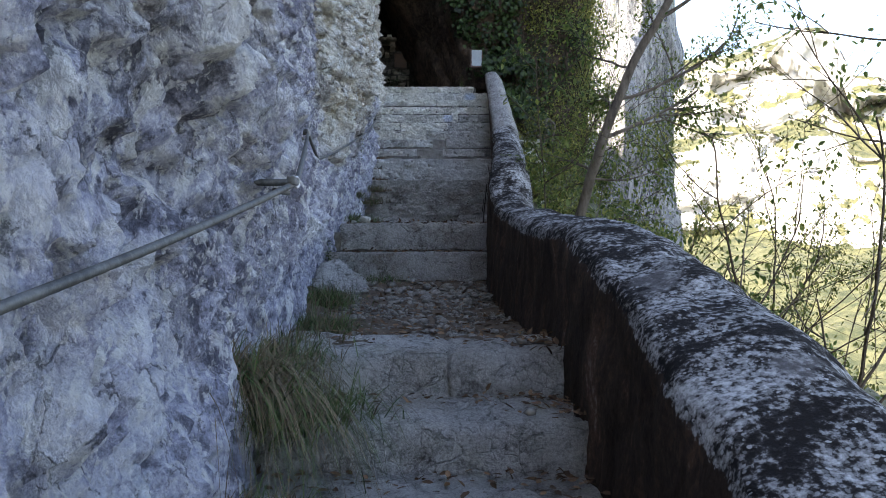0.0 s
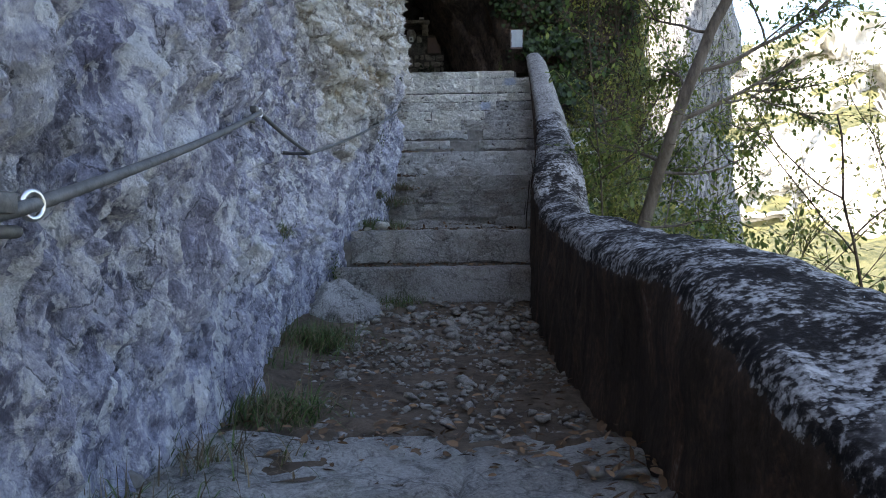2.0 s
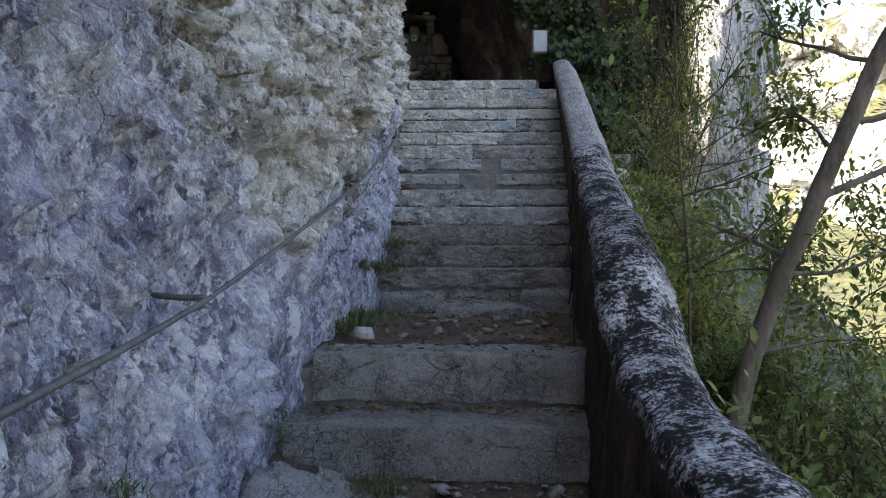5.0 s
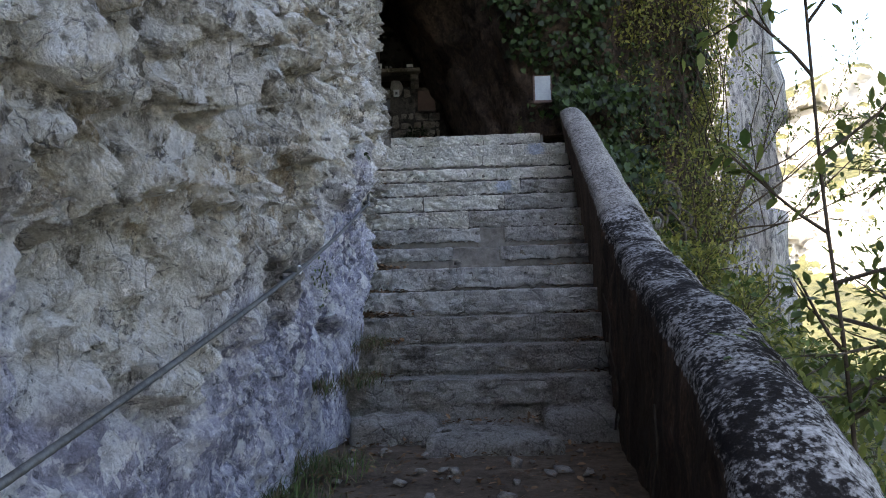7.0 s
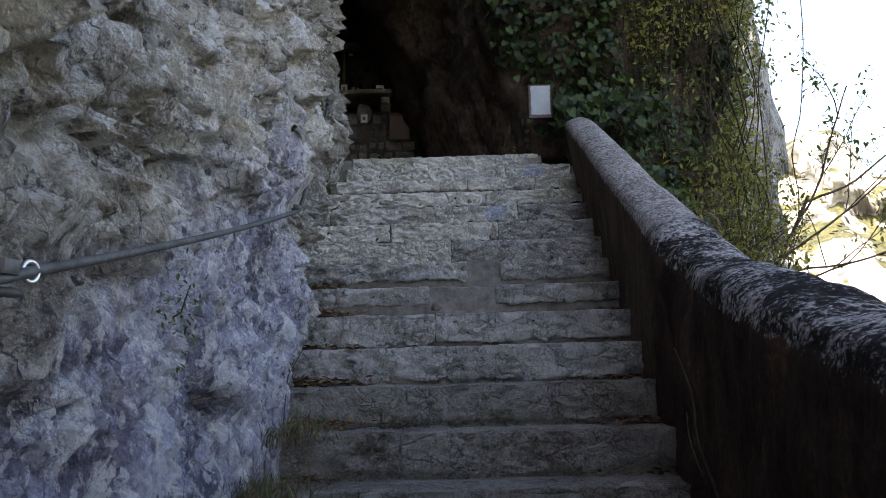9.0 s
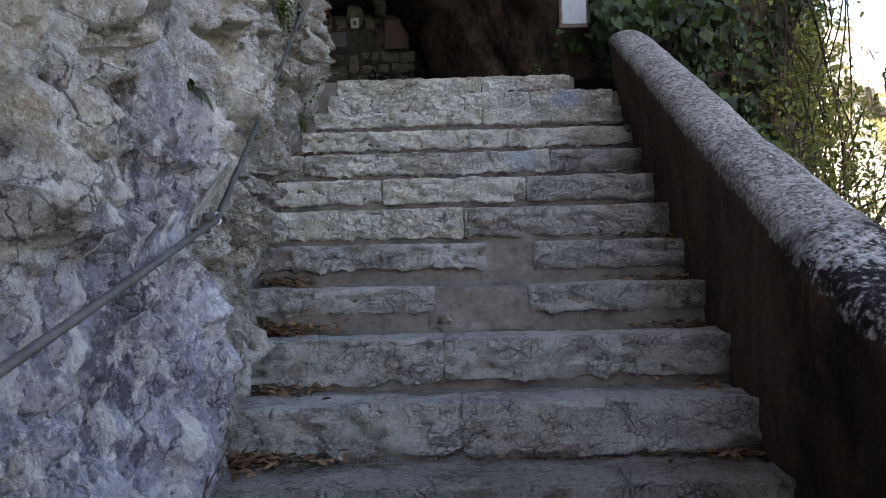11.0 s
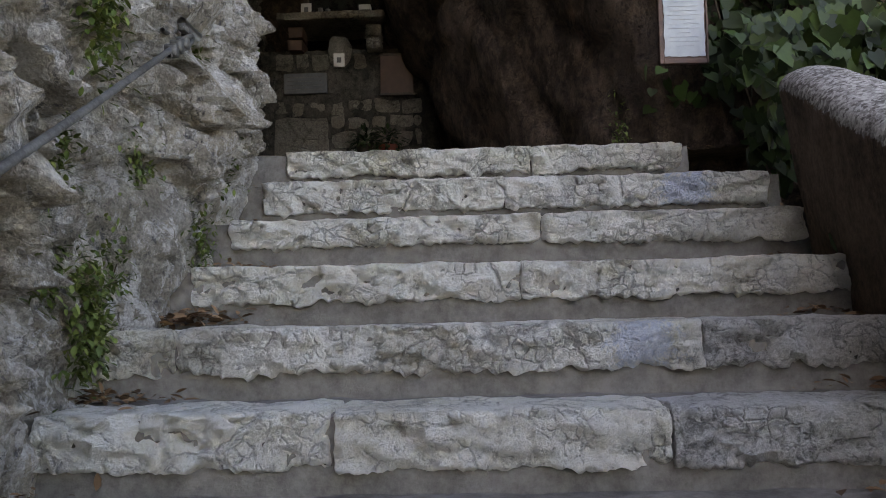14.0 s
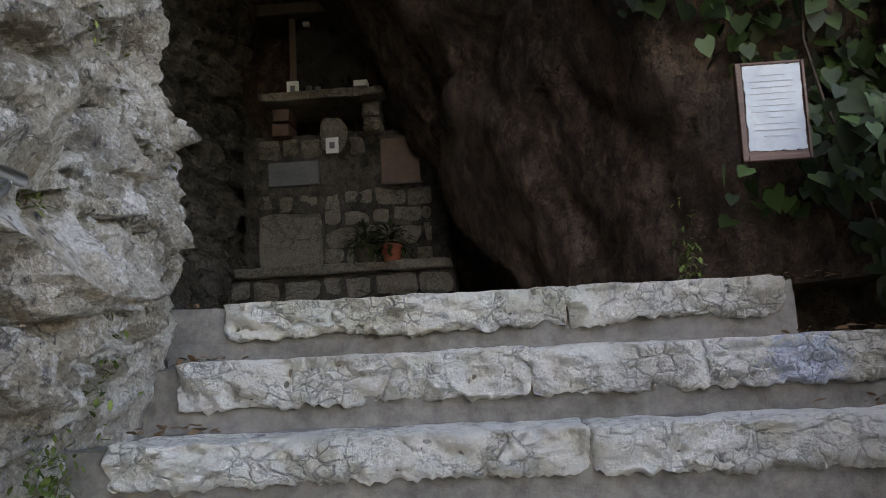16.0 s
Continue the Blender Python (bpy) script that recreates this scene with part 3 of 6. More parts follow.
def build_cliff():
    ys = np.concatenate([np.arange(-12, 0.3, 0.22), np.arange(0.3, 0.9, 0.03), np.arange(0.9, 16.1, 0.0125), np.arange(16.1, 19.7, 0.05)])
    hs = np.concatenate([np.arange(-0.5, -0.1, 0.04), np.arange(-0.1, 2.5, 0.0125), np.arange(2.5, 4.5, 0.045), np.arange(4.5, 12.1, 0.3)])
    y, h = np.meshgrid(ys, hs, indexing="ij")
    y, h = y.ravel(), h.ravel()
    z = floor_z(y) + h
    x = cliff_x(y, z)
    p = np.stack([x * 0 + 3, y, z], 1)
    warp = 0.13 * np.stack([fbm(p * 1.3, 3, k) for k in (1, 2, 3)], 1) + 0.02 * np.stack([fbm(p * 9, 2, k) for k in (4, 5, 6)], 1)
    q = (p + warp)[:, 1:]
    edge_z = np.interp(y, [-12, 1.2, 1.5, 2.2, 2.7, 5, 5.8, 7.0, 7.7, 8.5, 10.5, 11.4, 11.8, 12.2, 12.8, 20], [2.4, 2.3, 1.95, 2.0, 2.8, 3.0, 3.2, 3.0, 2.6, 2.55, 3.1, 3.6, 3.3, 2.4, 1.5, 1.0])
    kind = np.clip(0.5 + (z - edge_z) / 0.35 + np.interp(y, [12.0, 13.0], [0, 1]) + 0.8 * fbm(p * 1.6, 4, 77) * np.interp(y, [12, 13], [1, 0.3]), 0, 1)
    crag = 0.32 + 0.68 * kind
    c1 = chunks(q * np.array([1.15, 0.95]), 5, 0.9)
    c2 = chunks(q * np.array([3.3, 2.9]), 9)
    c3 = chunks((q + 0.03 * c2[:, None]) * np.array([8.5, 7.5]), 15)
    c4 = chunks((q + 0.012 * c3[:, None]) * np.array([22.0, 17.0]), 19)
    c5 = chunks((q + 0.006 * c4[:, None]) * np.array([44.0, 36.0]), 23)
    flute = chunks(q * np.array([9.0, 3.4]), 29)
    fleck = chunks(q * np.array([30.0, 15.0]), 33)
    d = 0.22 * c1 + crag * (0.25 * c2 + 0.21 * c3 + 0.095 * c4 + 0.04 * c5)
    d += (1 - kind) * (0.09 * flute + 0.06 * fleck)
    d += 0.04 * fbm(p * np.array([1, 2.2, 1.3]), 4, 41) + 0.012 * fbm(p * np.array([1, 16, 11.0]), 4, 51, 0.65)
    d += 0.05 * kind * np.clip(z - edge_z, 0, 0.5)
    x = x + d * np.clip(0.35 + 0.65 * h / 0.5, 0.35, 1) * np.interp(y, [12.5, 13.2, 15.3, 16], [1, 1.15, 1.0, 0.75])
    x = x - 0.09 * np.clip(z - 4.7, 0, 1) * np.clip(y - 14.2, 0, 1)
    z = z - 0.45 * np.clip(0.25 * c2 + 0.16 * c3, -0.06, 0.2) * crag * np.clip(h / 0.4, 0, 1)
    rx = np.interp(y, ROPE[:, 1], ROPE[:, 0])
    rz = np.interp(y, ROPE[:, 1], ROPE[:, 2])
    x = np.where(y < 15, np.minimum(x, rx - 0.03 + 0.8 * np.clip(np.abs(z - rz) - 0.03, 0, 2)), x)
    v = np.stack([x, y, z], 1)
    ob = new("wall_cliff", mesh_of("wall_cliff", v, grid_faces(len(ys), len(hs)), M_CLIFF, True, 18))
    global CLIFF
    CLIFF = (ys, hs, x.reshape(len(ys), len(hs)))
    # past the cave mouth the same face turns dark: shade held in its colour
    ob.data.materials.append(M_CAVE_SHADED)
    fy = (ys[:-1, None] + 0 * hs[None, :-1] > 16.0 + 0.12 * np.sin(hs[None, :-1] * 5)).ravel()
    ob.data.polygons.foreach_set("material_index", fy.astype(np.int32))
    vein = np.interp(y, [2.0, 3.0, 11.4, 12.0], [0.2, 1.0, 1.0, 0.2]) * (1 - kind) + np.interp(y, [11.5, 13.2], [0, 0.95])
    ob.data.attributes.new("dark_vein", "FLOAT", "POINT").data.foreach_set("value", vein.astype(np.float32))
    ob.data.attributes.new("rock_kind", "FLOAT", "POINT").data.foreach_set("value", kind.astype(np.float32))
    tagged(ob, "blue-grey weathered limestone cliff beside the stairs", "cliff", kind="structure")
    # the cliff's mass behind its face
    sy = np.array([-12.0, 3, 16, 19.7])
    crest = floor_z(sy) + 12.0
    a = np.stack([np.full(4, -1.9 - 0.9), sy, crest], 1)
    top = np.concatenate([a, a + np.array((-9, 0, 1.0)), a + np.array((-9, 0, -18.0))])
    fc = grid_faces(3, 4)
    ob2 = new("wall_cliff_mass", mesh_of("wall_cliff_mass", top, fc, M_CLIFF))
    tagged(ob2, "grey limestone top of the cliff above the stairs", "cliff", kind="structure")


build_cliff()


def cliff_at(y, z):
    """How far out the cliff's face stands at a place."""
    ys, hs, x = CLIFF
    i, j = np.searchsorted(ys, y), np.searchsorted(hs, z - float(floor_z(y)))
    return float(x[min(i, len(ys) - 1), min(j, len(hs) - 1)])


def build_cave():
    """Rock on the other side of the cave's mouth, the cave's back and its roof."""
    plan = smooth_line([(-0.5, 19.6, 0), (-0.35, 18.6, 0), (0.12, 17.3, 0), (0.38, 16.45, 0), (0.62, 16.22, 0), (1.1, 16.15, 0), (1.8, 16.38, 0), (2.5, 16.58, 0), (2.88, 17.2, 0), (3.1, 19, 0), (3.7, 25, 0)], 0.05)
    along = np.concatenate([[0], np.cumsum(np.linalg.norm(np.diff(plan, axis=0), axis=1))])
    hs = np.concatenate([np.arange(-6, -0.3, 0.3), np.arange(-0.3, 3.6, 0.05), np.arange(3.6, 11.5, 0.25)])
    u, h = np.meshgrid(np.arange(len(plan)), hs, indexing="ij")
    u, h = u.ravel(), h.ravel()
    base = plan[u]
    inside = np.clip((16.6 - base[:, 1]) / -1.2, 0, 1) * (base[:, 0] < 0.6)
    v = base.copy()
    v[:, 2] = TOP_Z + h
    hh = np.clip(h, 0, 4)
    mouth = np.exp(-((base[:, 0] - 0.4) / 0.35) ** 2)
    v[:, 0] -= (0.30 * inside + 0.16 * mouth) * hh + 0.05 * inside * hh ** 2
    v[:, 1] -= np.clip(h - 1.0, 0, 3.5) * 0.16 * (1 - inside) * (base[:, 0] > 0.5)
    p = v
    w = 0.3 * np.stack([fbm(p * 1.1, 3, k) for k in (1, 2, 3)], 1)
    q = p + w
    diag = q @ np.array([[1, 0, 0], [0, 1, 0.5], [0, -0.5, 1]])
    f1, e1 = facets(diag * np.array([1.2, 0.9, 0.9]), 25)
    f2, e2 = facets(q * np.array([2.4, 2.4, 1.5]), 29)
    d = 0.14 * f1 + 0.05 * f2 + 0.08 * fbm(q * np.array([1.5, 1.5, 0.9]), 5, 43) - 0.05 * np.clip(1 - e1 / 0.1, 0, 1)
    d += 0.02 * fbm(p * 7, 3, 47)
    tan = np.gradient(plan, axis=0)
    tan /= np.linalg.norm(tan, axis=1)[:, None]
    nrm = np.stack([tan[:, 1], -tan[:, 0], tan[:, 2] * 0], 1)
    v = v + (nrm[u] * d[:, None]) * np.where(base[:, 0] < 0.9, 0.7, 1.0)[:, None]
    global CAVE_SIDE
    CAVE_SIDE = (v.reshape(len(plan), len(hs), 3), nrm)
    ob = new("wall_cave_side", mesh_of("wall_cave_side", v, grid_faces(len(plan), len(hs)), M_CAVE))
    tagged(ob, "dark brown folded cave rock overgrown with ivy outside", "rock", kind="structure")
    # back of the cave
    xs, zs = np.arange(-2.7, 0.4, 0.04), np.arange(4.3, 9.4, 0.05)
    x, z = np.meshgrid(xs, zs, indexing="ij")
    p = np.stack([x.ravel(), x.ravel() * 0, z.ravel()], 1)
    f1, e1 = facets((p + 0.2 * fbm(p, 3, 3)[:, None]) * 1.6, 35)
    y = 19.45 - 0.25 * f1 - 0.12 * fbm(p * 2, 4, 5) - 0.25 * np.clip(p[:, 2] - 6.4, 0, 3)
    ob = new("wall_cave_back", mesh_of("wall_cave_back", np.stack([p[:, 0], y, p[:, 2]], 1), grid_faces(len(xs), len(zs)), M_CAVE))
    tagged(ob, "rock at the back of the grotto, coloured dark for shade", "rock", kind="structure")
    # unseen cave roof, low-lipped to keep light out, and the cliff above its mouth
    xs, s = np.arange(-3.2, 2.2, 0.12), np.arange(0, 9.5, 0.12)
    x, a = np.meshgrid(xs, s, indexing="ij")
    x, a = x.ravel(), a.ravel()
    y = np.where(a < 4.2, 20.0 - a, 15.8 - 0.12 * (a - 4.2))
    z = np.where(a < 4.2, 7.35 - 0.08 * a - 0.05 * (x + 0.6) ** 2, 7.0 + (a - 4.2) * 1.8)
    p = np.stack([x, y, z], 1)
    d = 0.25 * fbm(p * 1.2, 5, 7)
    p[:, 2] += np.where(a < 4.2, d, 0)
    p[:, 1] += np.where(a < 4.2, 0, d)
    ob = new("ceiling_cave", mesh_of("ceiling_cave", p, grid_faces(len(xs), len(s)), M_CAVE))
    tagged(ob, "unseen overhanging rock roof of the grotto, coloured dark for shade", "rock", kind="structure")
    # floor of the cave
    xs, ys = np.arange(-2.6, 1.2, 0.06), np.arange(16.0, 19.9, 0.06)
    x, y = np.meshgrid(xs, ys, indexing="ij")
    p = np.stack([x.ravel(), y.ravel(), x.ravel() * 0], 1)
    p[:, 2] = TOP_Z - 0.02 + 0.02 * fbm(p * 3, 4, 9)
    ob = new("floor_cave", mesh_of("floor_cave", p, grid_faces(len(xs), len(ys)), M_EARTH))
    tagged(ob, "trodden earth floor of the grotto", "floor", kind="structure")


build_cave()


def build_parapet():
    ys = np.concatenate([np.arange(-6, 0.2, 0.15), np.arange(0.2, 15.22, 0.026)])
    ix, iz, w = coping_x(ys), parapet_z(ys), parapet_w(ys)
    foot = inner_x(ys) - np.interp(ys, [11, 13], [0.06, 0.0])
    k = np.ones(9) / 9
    sm = lambda a: np.convolve(np.pad(a, 4, mode="edge"), k, "valid")
    ix, iz, w = sm(ix), sm(sm(iz)), sm(w)
    base = floor_z(ys) - 0.35
    # section, from the inner foot over the rounded top to the outer foot: across (0..1), height
    ring = []
    for f in np.linspace(0, 1, 21):
        ring.append(("in", f))
    for f in np.linspace(0.05, 1, 16):
        ring.append(("top", f))
    for f in np.linspace(0.1, 1, 10):
        ring.append(("out", f))
    rows = []
    for kind, f in ring:
        if kind == "in":
            x = foot + (ix - foot) * f
            z = base + (iz - 0.032 - base) * f
            if f > 0.99:
                x = ix + 0.012
        elif kind == "top":
            x = ix + 0.02 + (w - 0.02) * f
            z = iz - 0.012 + 0.038 * np.sin(math.pi * min(f * 1.1, 1)) - 0.16 * w / 0.5 * max(0, f - 0.55) ** 2 / 0.2
        else:
            x = ix + w + 0.03 * f
            z = iz - 0.18 * w / 0.5 - f * 1.9
        rows.append(np.stack([x, ys, z], 1))
    v = np.stack(rows, 1).reshape(-1, 3)
    new_run = np.clip(v[:, 1] - 12.0, 0, 0.3) / 0.3
    d = (0.022 * fbm(v * 2.3, 4, 3) + 0.010 * fbm(v * 9, 2, 5, 0.6)) * (1 - 0.65 * new_run)
    kinds = np.array([0 if k == "in" else 1 if k == "top" else 2 for k, _ in ring])
    kk = np.tile(kinds, len(ys))
    v[:, 0] += np.where(kk == 0, -d, np.where(kk == 2, d, 0.3 * d))
    v[:, 2] += np.where(kk == 1, d, 0.2 * d)
    nv = len(ring)
    f = grid_faces(len(ys), nv)
    last = (len(ys) - 1) * nv
    v2 = np.concatenate([v, [[float(ix[-1] + w[-1] / 2), 15.25, float(iz[-1]) - 0.3]]])
    body = thing("parapet_wall", "old rendered parapet wall with white and black lichen", "wall", (0, 0, 0), kind="structure")
    cop = part_np("coping", v2, f, M_PARAPET, body)
    row = np.array([0.0 if k == "out" and g > 0.3 else 1.0 if k != "in" else float(np.clip((g - 0.90) / 0.10, 0, 1)) for k, g in ring])
    crust = np.concatenate([np.tile(row, len(ys)), [0.0]]).astype(np.float32)
    cop.data.attributes.new("crust", "FLOAT", "POINT").data.foreach_set("value", crust)
    part_np("end_face", v2[last:], np.stack([np.arange(nv - 1), np.arange(1, nv), np.full(nv - 1, nv)], 1), M_PARAPET, body, smooth=False)


build_parapet()


def build_steps():
    rng = np.random.default_rng(4)
    # joints of the facing stones along each step, from the topmost downwards
    joints = [[-1.22, -0.1, 0.58], [-1.24, -0.24, 0.84], [-1.28, -0.12, 0.84], [-1.3, -0.22, 0.84], [-1.45, -1.22, 0.26, 0.84], [-1.45, -0.72, 0.08, 0.82],
              [-1.45, -0.27, 0.82], [-1.42, -0.16, 0.05, 0.8], [-1.32, -0.40, 0.0, 0.8], [-1.3, -0.36, 0.8], [-1.25, -0.3, 0.8], [-1.25, 0.2, 0.8], [-1.2, -0.5, 0.75], [-1.2, 0.1, 0.75]]
    for k, (y, z) in enumerate(NOSE):
        right = float(inner_x(y)) + 0.02 if k else 0.62
        step = thing("step", "stone step of pale rough blocks set in grey mortar" if k < 9 else "worn grey stone step with grimy mortar", "step", (0, y, z), "steps of the upper flight", "structure")
        depth = RUN + 0.12 if k else 0.5
        drop = RISE + 0.08 if k < 13 else 0.36
        core = block((-1.6, y + 0.034, z - drop), (right, y + depth, z - 0.006), 0.05, 0.006, k, 0.012)
        part_np("mortar_bed", *core, M_MORTAR if k < 10 else M_GRIMY, step)
        js = joints[k]
        for j in range(len(js) - 1):
            lo, hi = js[j] + 0.001 + 0.003 * rng.random(), js[j + 1] - 0.001 - 0.003 * rng.random()
            if (k, j) in ((7, 1), (8, 1)):
                part_np("mortar_patch", *block((lo - 0.05, y + 0.024, z - 0.2), (hi + 0.05, y + 0.2, z - 0.001), 0.02, 0.012, k, 0.012), M_MORTAR, step)
                continue
            if j == len(js) - 2:
                hi = min(right, hi)
            thick = (0.105, 0.115, 0.10, 0.11, 0.12, 0.125, 0.135, 0.115, 0.105)[k] + 0.015 * rng.random() if k < 9 else 0.155 + 0.02 * rng.random()
            grey = k >= 7 or (j == len(js) - 2 and k in (4, 5, 6, 7))
            b = block((lo, y - 0.004 + 0.012 * rng.random(), z - thick), (hi, y + 0.26, z + 0.004), 0.012 if k < 9 else 0.018, 0.0065, 40 + k * 5 + j, 0.009)
            # the lower edge is broken unevenly
            v = b[0]
            front = v[:, 1] < y + 0.06
            uz = v[front][:, [0, 2]] + 0.012 * np.stack([fbm(v[front] * 30, 2, 71), fbm(v[front] * 30, 2, 72)], 1)
            v[front, 1] -= 0.036 * chunks(uz * np.array([13.0, 22.0]) + k * 5.1, 3, 1.8) + 0.018 * chunks(uz * np.array([36.0, 46.0]) + k, 8, 1.8) - 0.006
            low = v[:, 2] < z - thick * 0.8
            v[low, 2] += 0.010 * fbm(v[low] * np.array([17, 0, 0]) + k * 3.3, 5, 6, 0.8)
            part_np("stone", v, b[1], M_STONE_MARKED if (k, j) in ((4, 1), (1, 1)) else M_GRIMY if k >= 11 else M_STONE_GREY if grey else M_STONE, step)
    # two tall steps at the end of the landing, with a broad tread behind
    for y, z, drop, left, back, n in ((8.55, 1.76, 0.42, -1.05, 3.0, 1), (8.08, 1.465, 0.42, -1.1, 0.7, 2)):
        step = thing("step", "tall worn grey step at the end of the landing", "step", (0, y, z), "steps of the landing", "structure")
        cut = -0.25 + 0.3 * n * 0.3
        for lo, hi in ((left, cut + 0.012), (cut - 0.012, 0.5)):
            b = block((lo, y, z - 0.27), (hi, y + 0.36, z), 0.025, 0.012, n + lo * 10, 0.012)
            part_np("stone", b[0], b[1], M_GRIMY, step)
        part_np("mortar_bed", *block((-1.5, y + 0.05, z - drop), (0.6, y + 0.4, z - 0.1), 0.05, 0.02, n + 3, 0.02), M_MORTAR, step)
        b = block((-1.6, y + 0.3, z - 0.5), (0.75, y + back, z - 0.008), 0.06, 0.01, n + 7, 0.02)
        part_np("tread", b[0], b[1], M_GRIMY if n == 2 else M_EARTH, step)
    step = thing("step", "low broken ledge under the upper flight", "step", (0, 10.4, 1.8), "steps of the landing", "structure")
    part_np("stone", *block((-0.5, 10.55, 1.6), (0.26, 11.4, 1.835), 0.03, 0.022, 77, 0.03), M_GRIMY, step)
    part_np("stone", *block((-0.95, 10.95, 1.6), (-0.44, 11.4, 1.90), 0.03, 0.03, 78, 0.03), M_GRIMY, step)
    part_np("stone", *block((0.2, 10.9, 1.6), (0.62, 11.4, 1.93), 0.03, 0.03, 79, 0.03), M_GRIMY, step)
    for i, (y, z) in enumerate(LOW_NOSE):
        step = thing("step", "worn concrete step with a cracked edge" if i == 0 else "worn concrete step with dead leaves on it", "step", (0, y, z), "steps of the lower flight", "structure")
        cut = 0.02 if i == 0 else 0.9
        for lo, hi in ((-0.98, cut + 0.008), (cut - 0.008, 0.66)):
            if hi - lo > 0.05:
                b = block((lo, y, z - 0.24), (min(hi, 0.66), y + 0.64, z), 0.03, 0.018, 90 + i * 3 + lo, 0.035)
                part_np("stone", b[0], b[1], M_OLD_STEP, step)


build_steps()


def ground_h(x, y):
    """Height of the hillside."""
    slope = np.interp(x - 0.95, [-1e5, 0, 0.6, 3, 12, 45, 90], [-0.9, -0.9, -1.1, -2.4, -9, -33, -36])
    bank = 0.75 * np.clip((y - 8.5) / 2.5, 0, 1) * np.exp(-np.clip(x - 1.2, 0, 90) / 1.0) * np.clip((x - 1.0) / 0.2, 0, 1) * np.clip((17 - y) / 2, 0, 1)
    z = floor_z(np.clip(y, -8, 15)) + slope + bank
    r = np.hypot(x, y)
    far = np.clip((r - 60) / 200, 0, 1)
    p = np.stack([x, y, z], 1)
    return z * (1 - far) - 36 * far + np.clip(x - 1.3, 0, 1) * 0.15 * fbm(p * 0.9, 4, 3) + np.clip(r / 60 - 0.4, 0, 1) * 3 * fbm(p / 40, 4, 13)


def build_ground():
    # stony landing between the flights, a little uneven
    xs, ys = np.arange(-1.5, 0.7, 0.04), np.arange(3.55, 8.2, 0.04)
    x, y = np.meshgrid(xs, ys, indexing="ij")
    p = np.stack([x.ravel(), y.ravel(), x.ravel() * 0], 1)
    p[:, 2] = np.interp(p[:, 1], [3.5, 4.5, 6.4, 7.6, 8.2], [1.075, 1.06, 1.05, 1.11, 1.22]) + 0.02 * fbm(p * 3, 4, 3) + 0.012 * fbm(p * 14, 3, 5) + 0.10 * np.clip((-0.75 - p[:, 0]) / 0.35, 0, 1)
    ob = new("ground_landing", mesh_of("ground_landing", p, grid_faces(len(xs), len(ys)), M_EARTH))
    tagged(ob, "stony brown earth of the landing between the flights", "ground", kind="structure")
    # foot of the stairs
    xs, ys = np.arange(-1.6, 0.8, 0.08), np.arange(-12.0, 0.5, 0.1)
    x, y = np.meshgrid(xs, ys, indexing="ij")
    p = np.stack([x.ravel(), y.ravel(), floor_z(y.ravel()) - 0.03], 1)
    p[:, 2] += 0.02 * fbm(p * 3, 3, 8)
    ob = new("ground_path", mesh_of("ground_path", p, grid_faces(len(xs), len(ys)), M_EARTH))
    tagged(ob, "brown earth path below the stairs", "path", kind="structure")
    # the hillside and the valley, out to the horizon
    s = np.linspace(-1, 1, 221)
    sp = 0.5 * np.sinh(s * 9.1) / np.sinh(1) * 0.75
    x, y = np.meshgrid(1.2 + sp, 8.0 + sp, indexing="ij")
    x, y = x.ravel(), y.ravel()
    p = np.stack([x, y, ground_h(x, y)], 1)
    m, t, b = nodes_of("hillside_grass_and_scrub")
    v = coords(t)
    c = n_ramp(t, n_math(t, "ADD", n_math(t, "MULTIPLY", n_noise(t, v, 0.35, 8, 0.7), 0.5), n_math(t, "MULTIPLY", n_noise(t, v, 5.0, 8, 0.7), 0.5)), [(0.42, (0.03, 0.036, 0.018)), (0.5, (0.075, 0.078, 0.042)), (0.6, (0.14, 0.13, 0.085))])
    t.links.new(c, b.inputs["Base Color"])
    b.inputs["Roughness"].default_value = 0.95
    n_bump(t, b, n_noise(t, v, 6.0, 8, 0.7), 0.8, 0.1)
    ob = new("ground", mesh_of("ground", p, grid_faces(221, 221), m))
    tagged(ob, "steep grassy hillside falling into the valley", "ground", kind="structure")


build_ground()


def mountain_material():
    m, t, b = nodes_of("far_limestone_and_scrub")
    v = coords(t)
    nrm = t.nodes.new("ShaderNodeSeparateXYZ")
    t.links.new(t.nodes.new("ShaderNodeNewGeometry").outputs["Normal"], nrm.inputs[0])
    n1, n2 = n_noise(t, v, 0.035, 8, 0.65), n_noise(t, v, 0.25, 8, 0.7)
    rock = n_ramp(t, n_math(t, "ADD", n_math(t, "MULTIPLY", n1, 0.5), n_math(t, "MULTIPLY", n2, 0.5)), [(0.36, (0.22, 0.225, 0.24)), (0.45, (0.42, 0.415, 0.405)), (0.6, (0.56, 0.55, 0.525))])
    green = n_ramp(t, n2, [(0.4, (0.03, 0.038, 0.014)), (0.58, (0.105, 0.104, 0.045))])
    f = n_ramp(t, n_math(t, "ADD", nrm.outputs[2], n_math(t, "MULTIPLY", n_math(t, "SUBTRACT", n2, 0.5), 1.1)), [(0.55, (0,)), (0.66, (1,))])
    t.links.new(n_mix(t, f, rock, green), b.inputs["Base Color"])
    b.inputs["Roughness"].default_value = 0.95
    n_bump(t, b, n2, 0.6, 1.5)
    return m


M_MOUNTAIN = mountain_material()


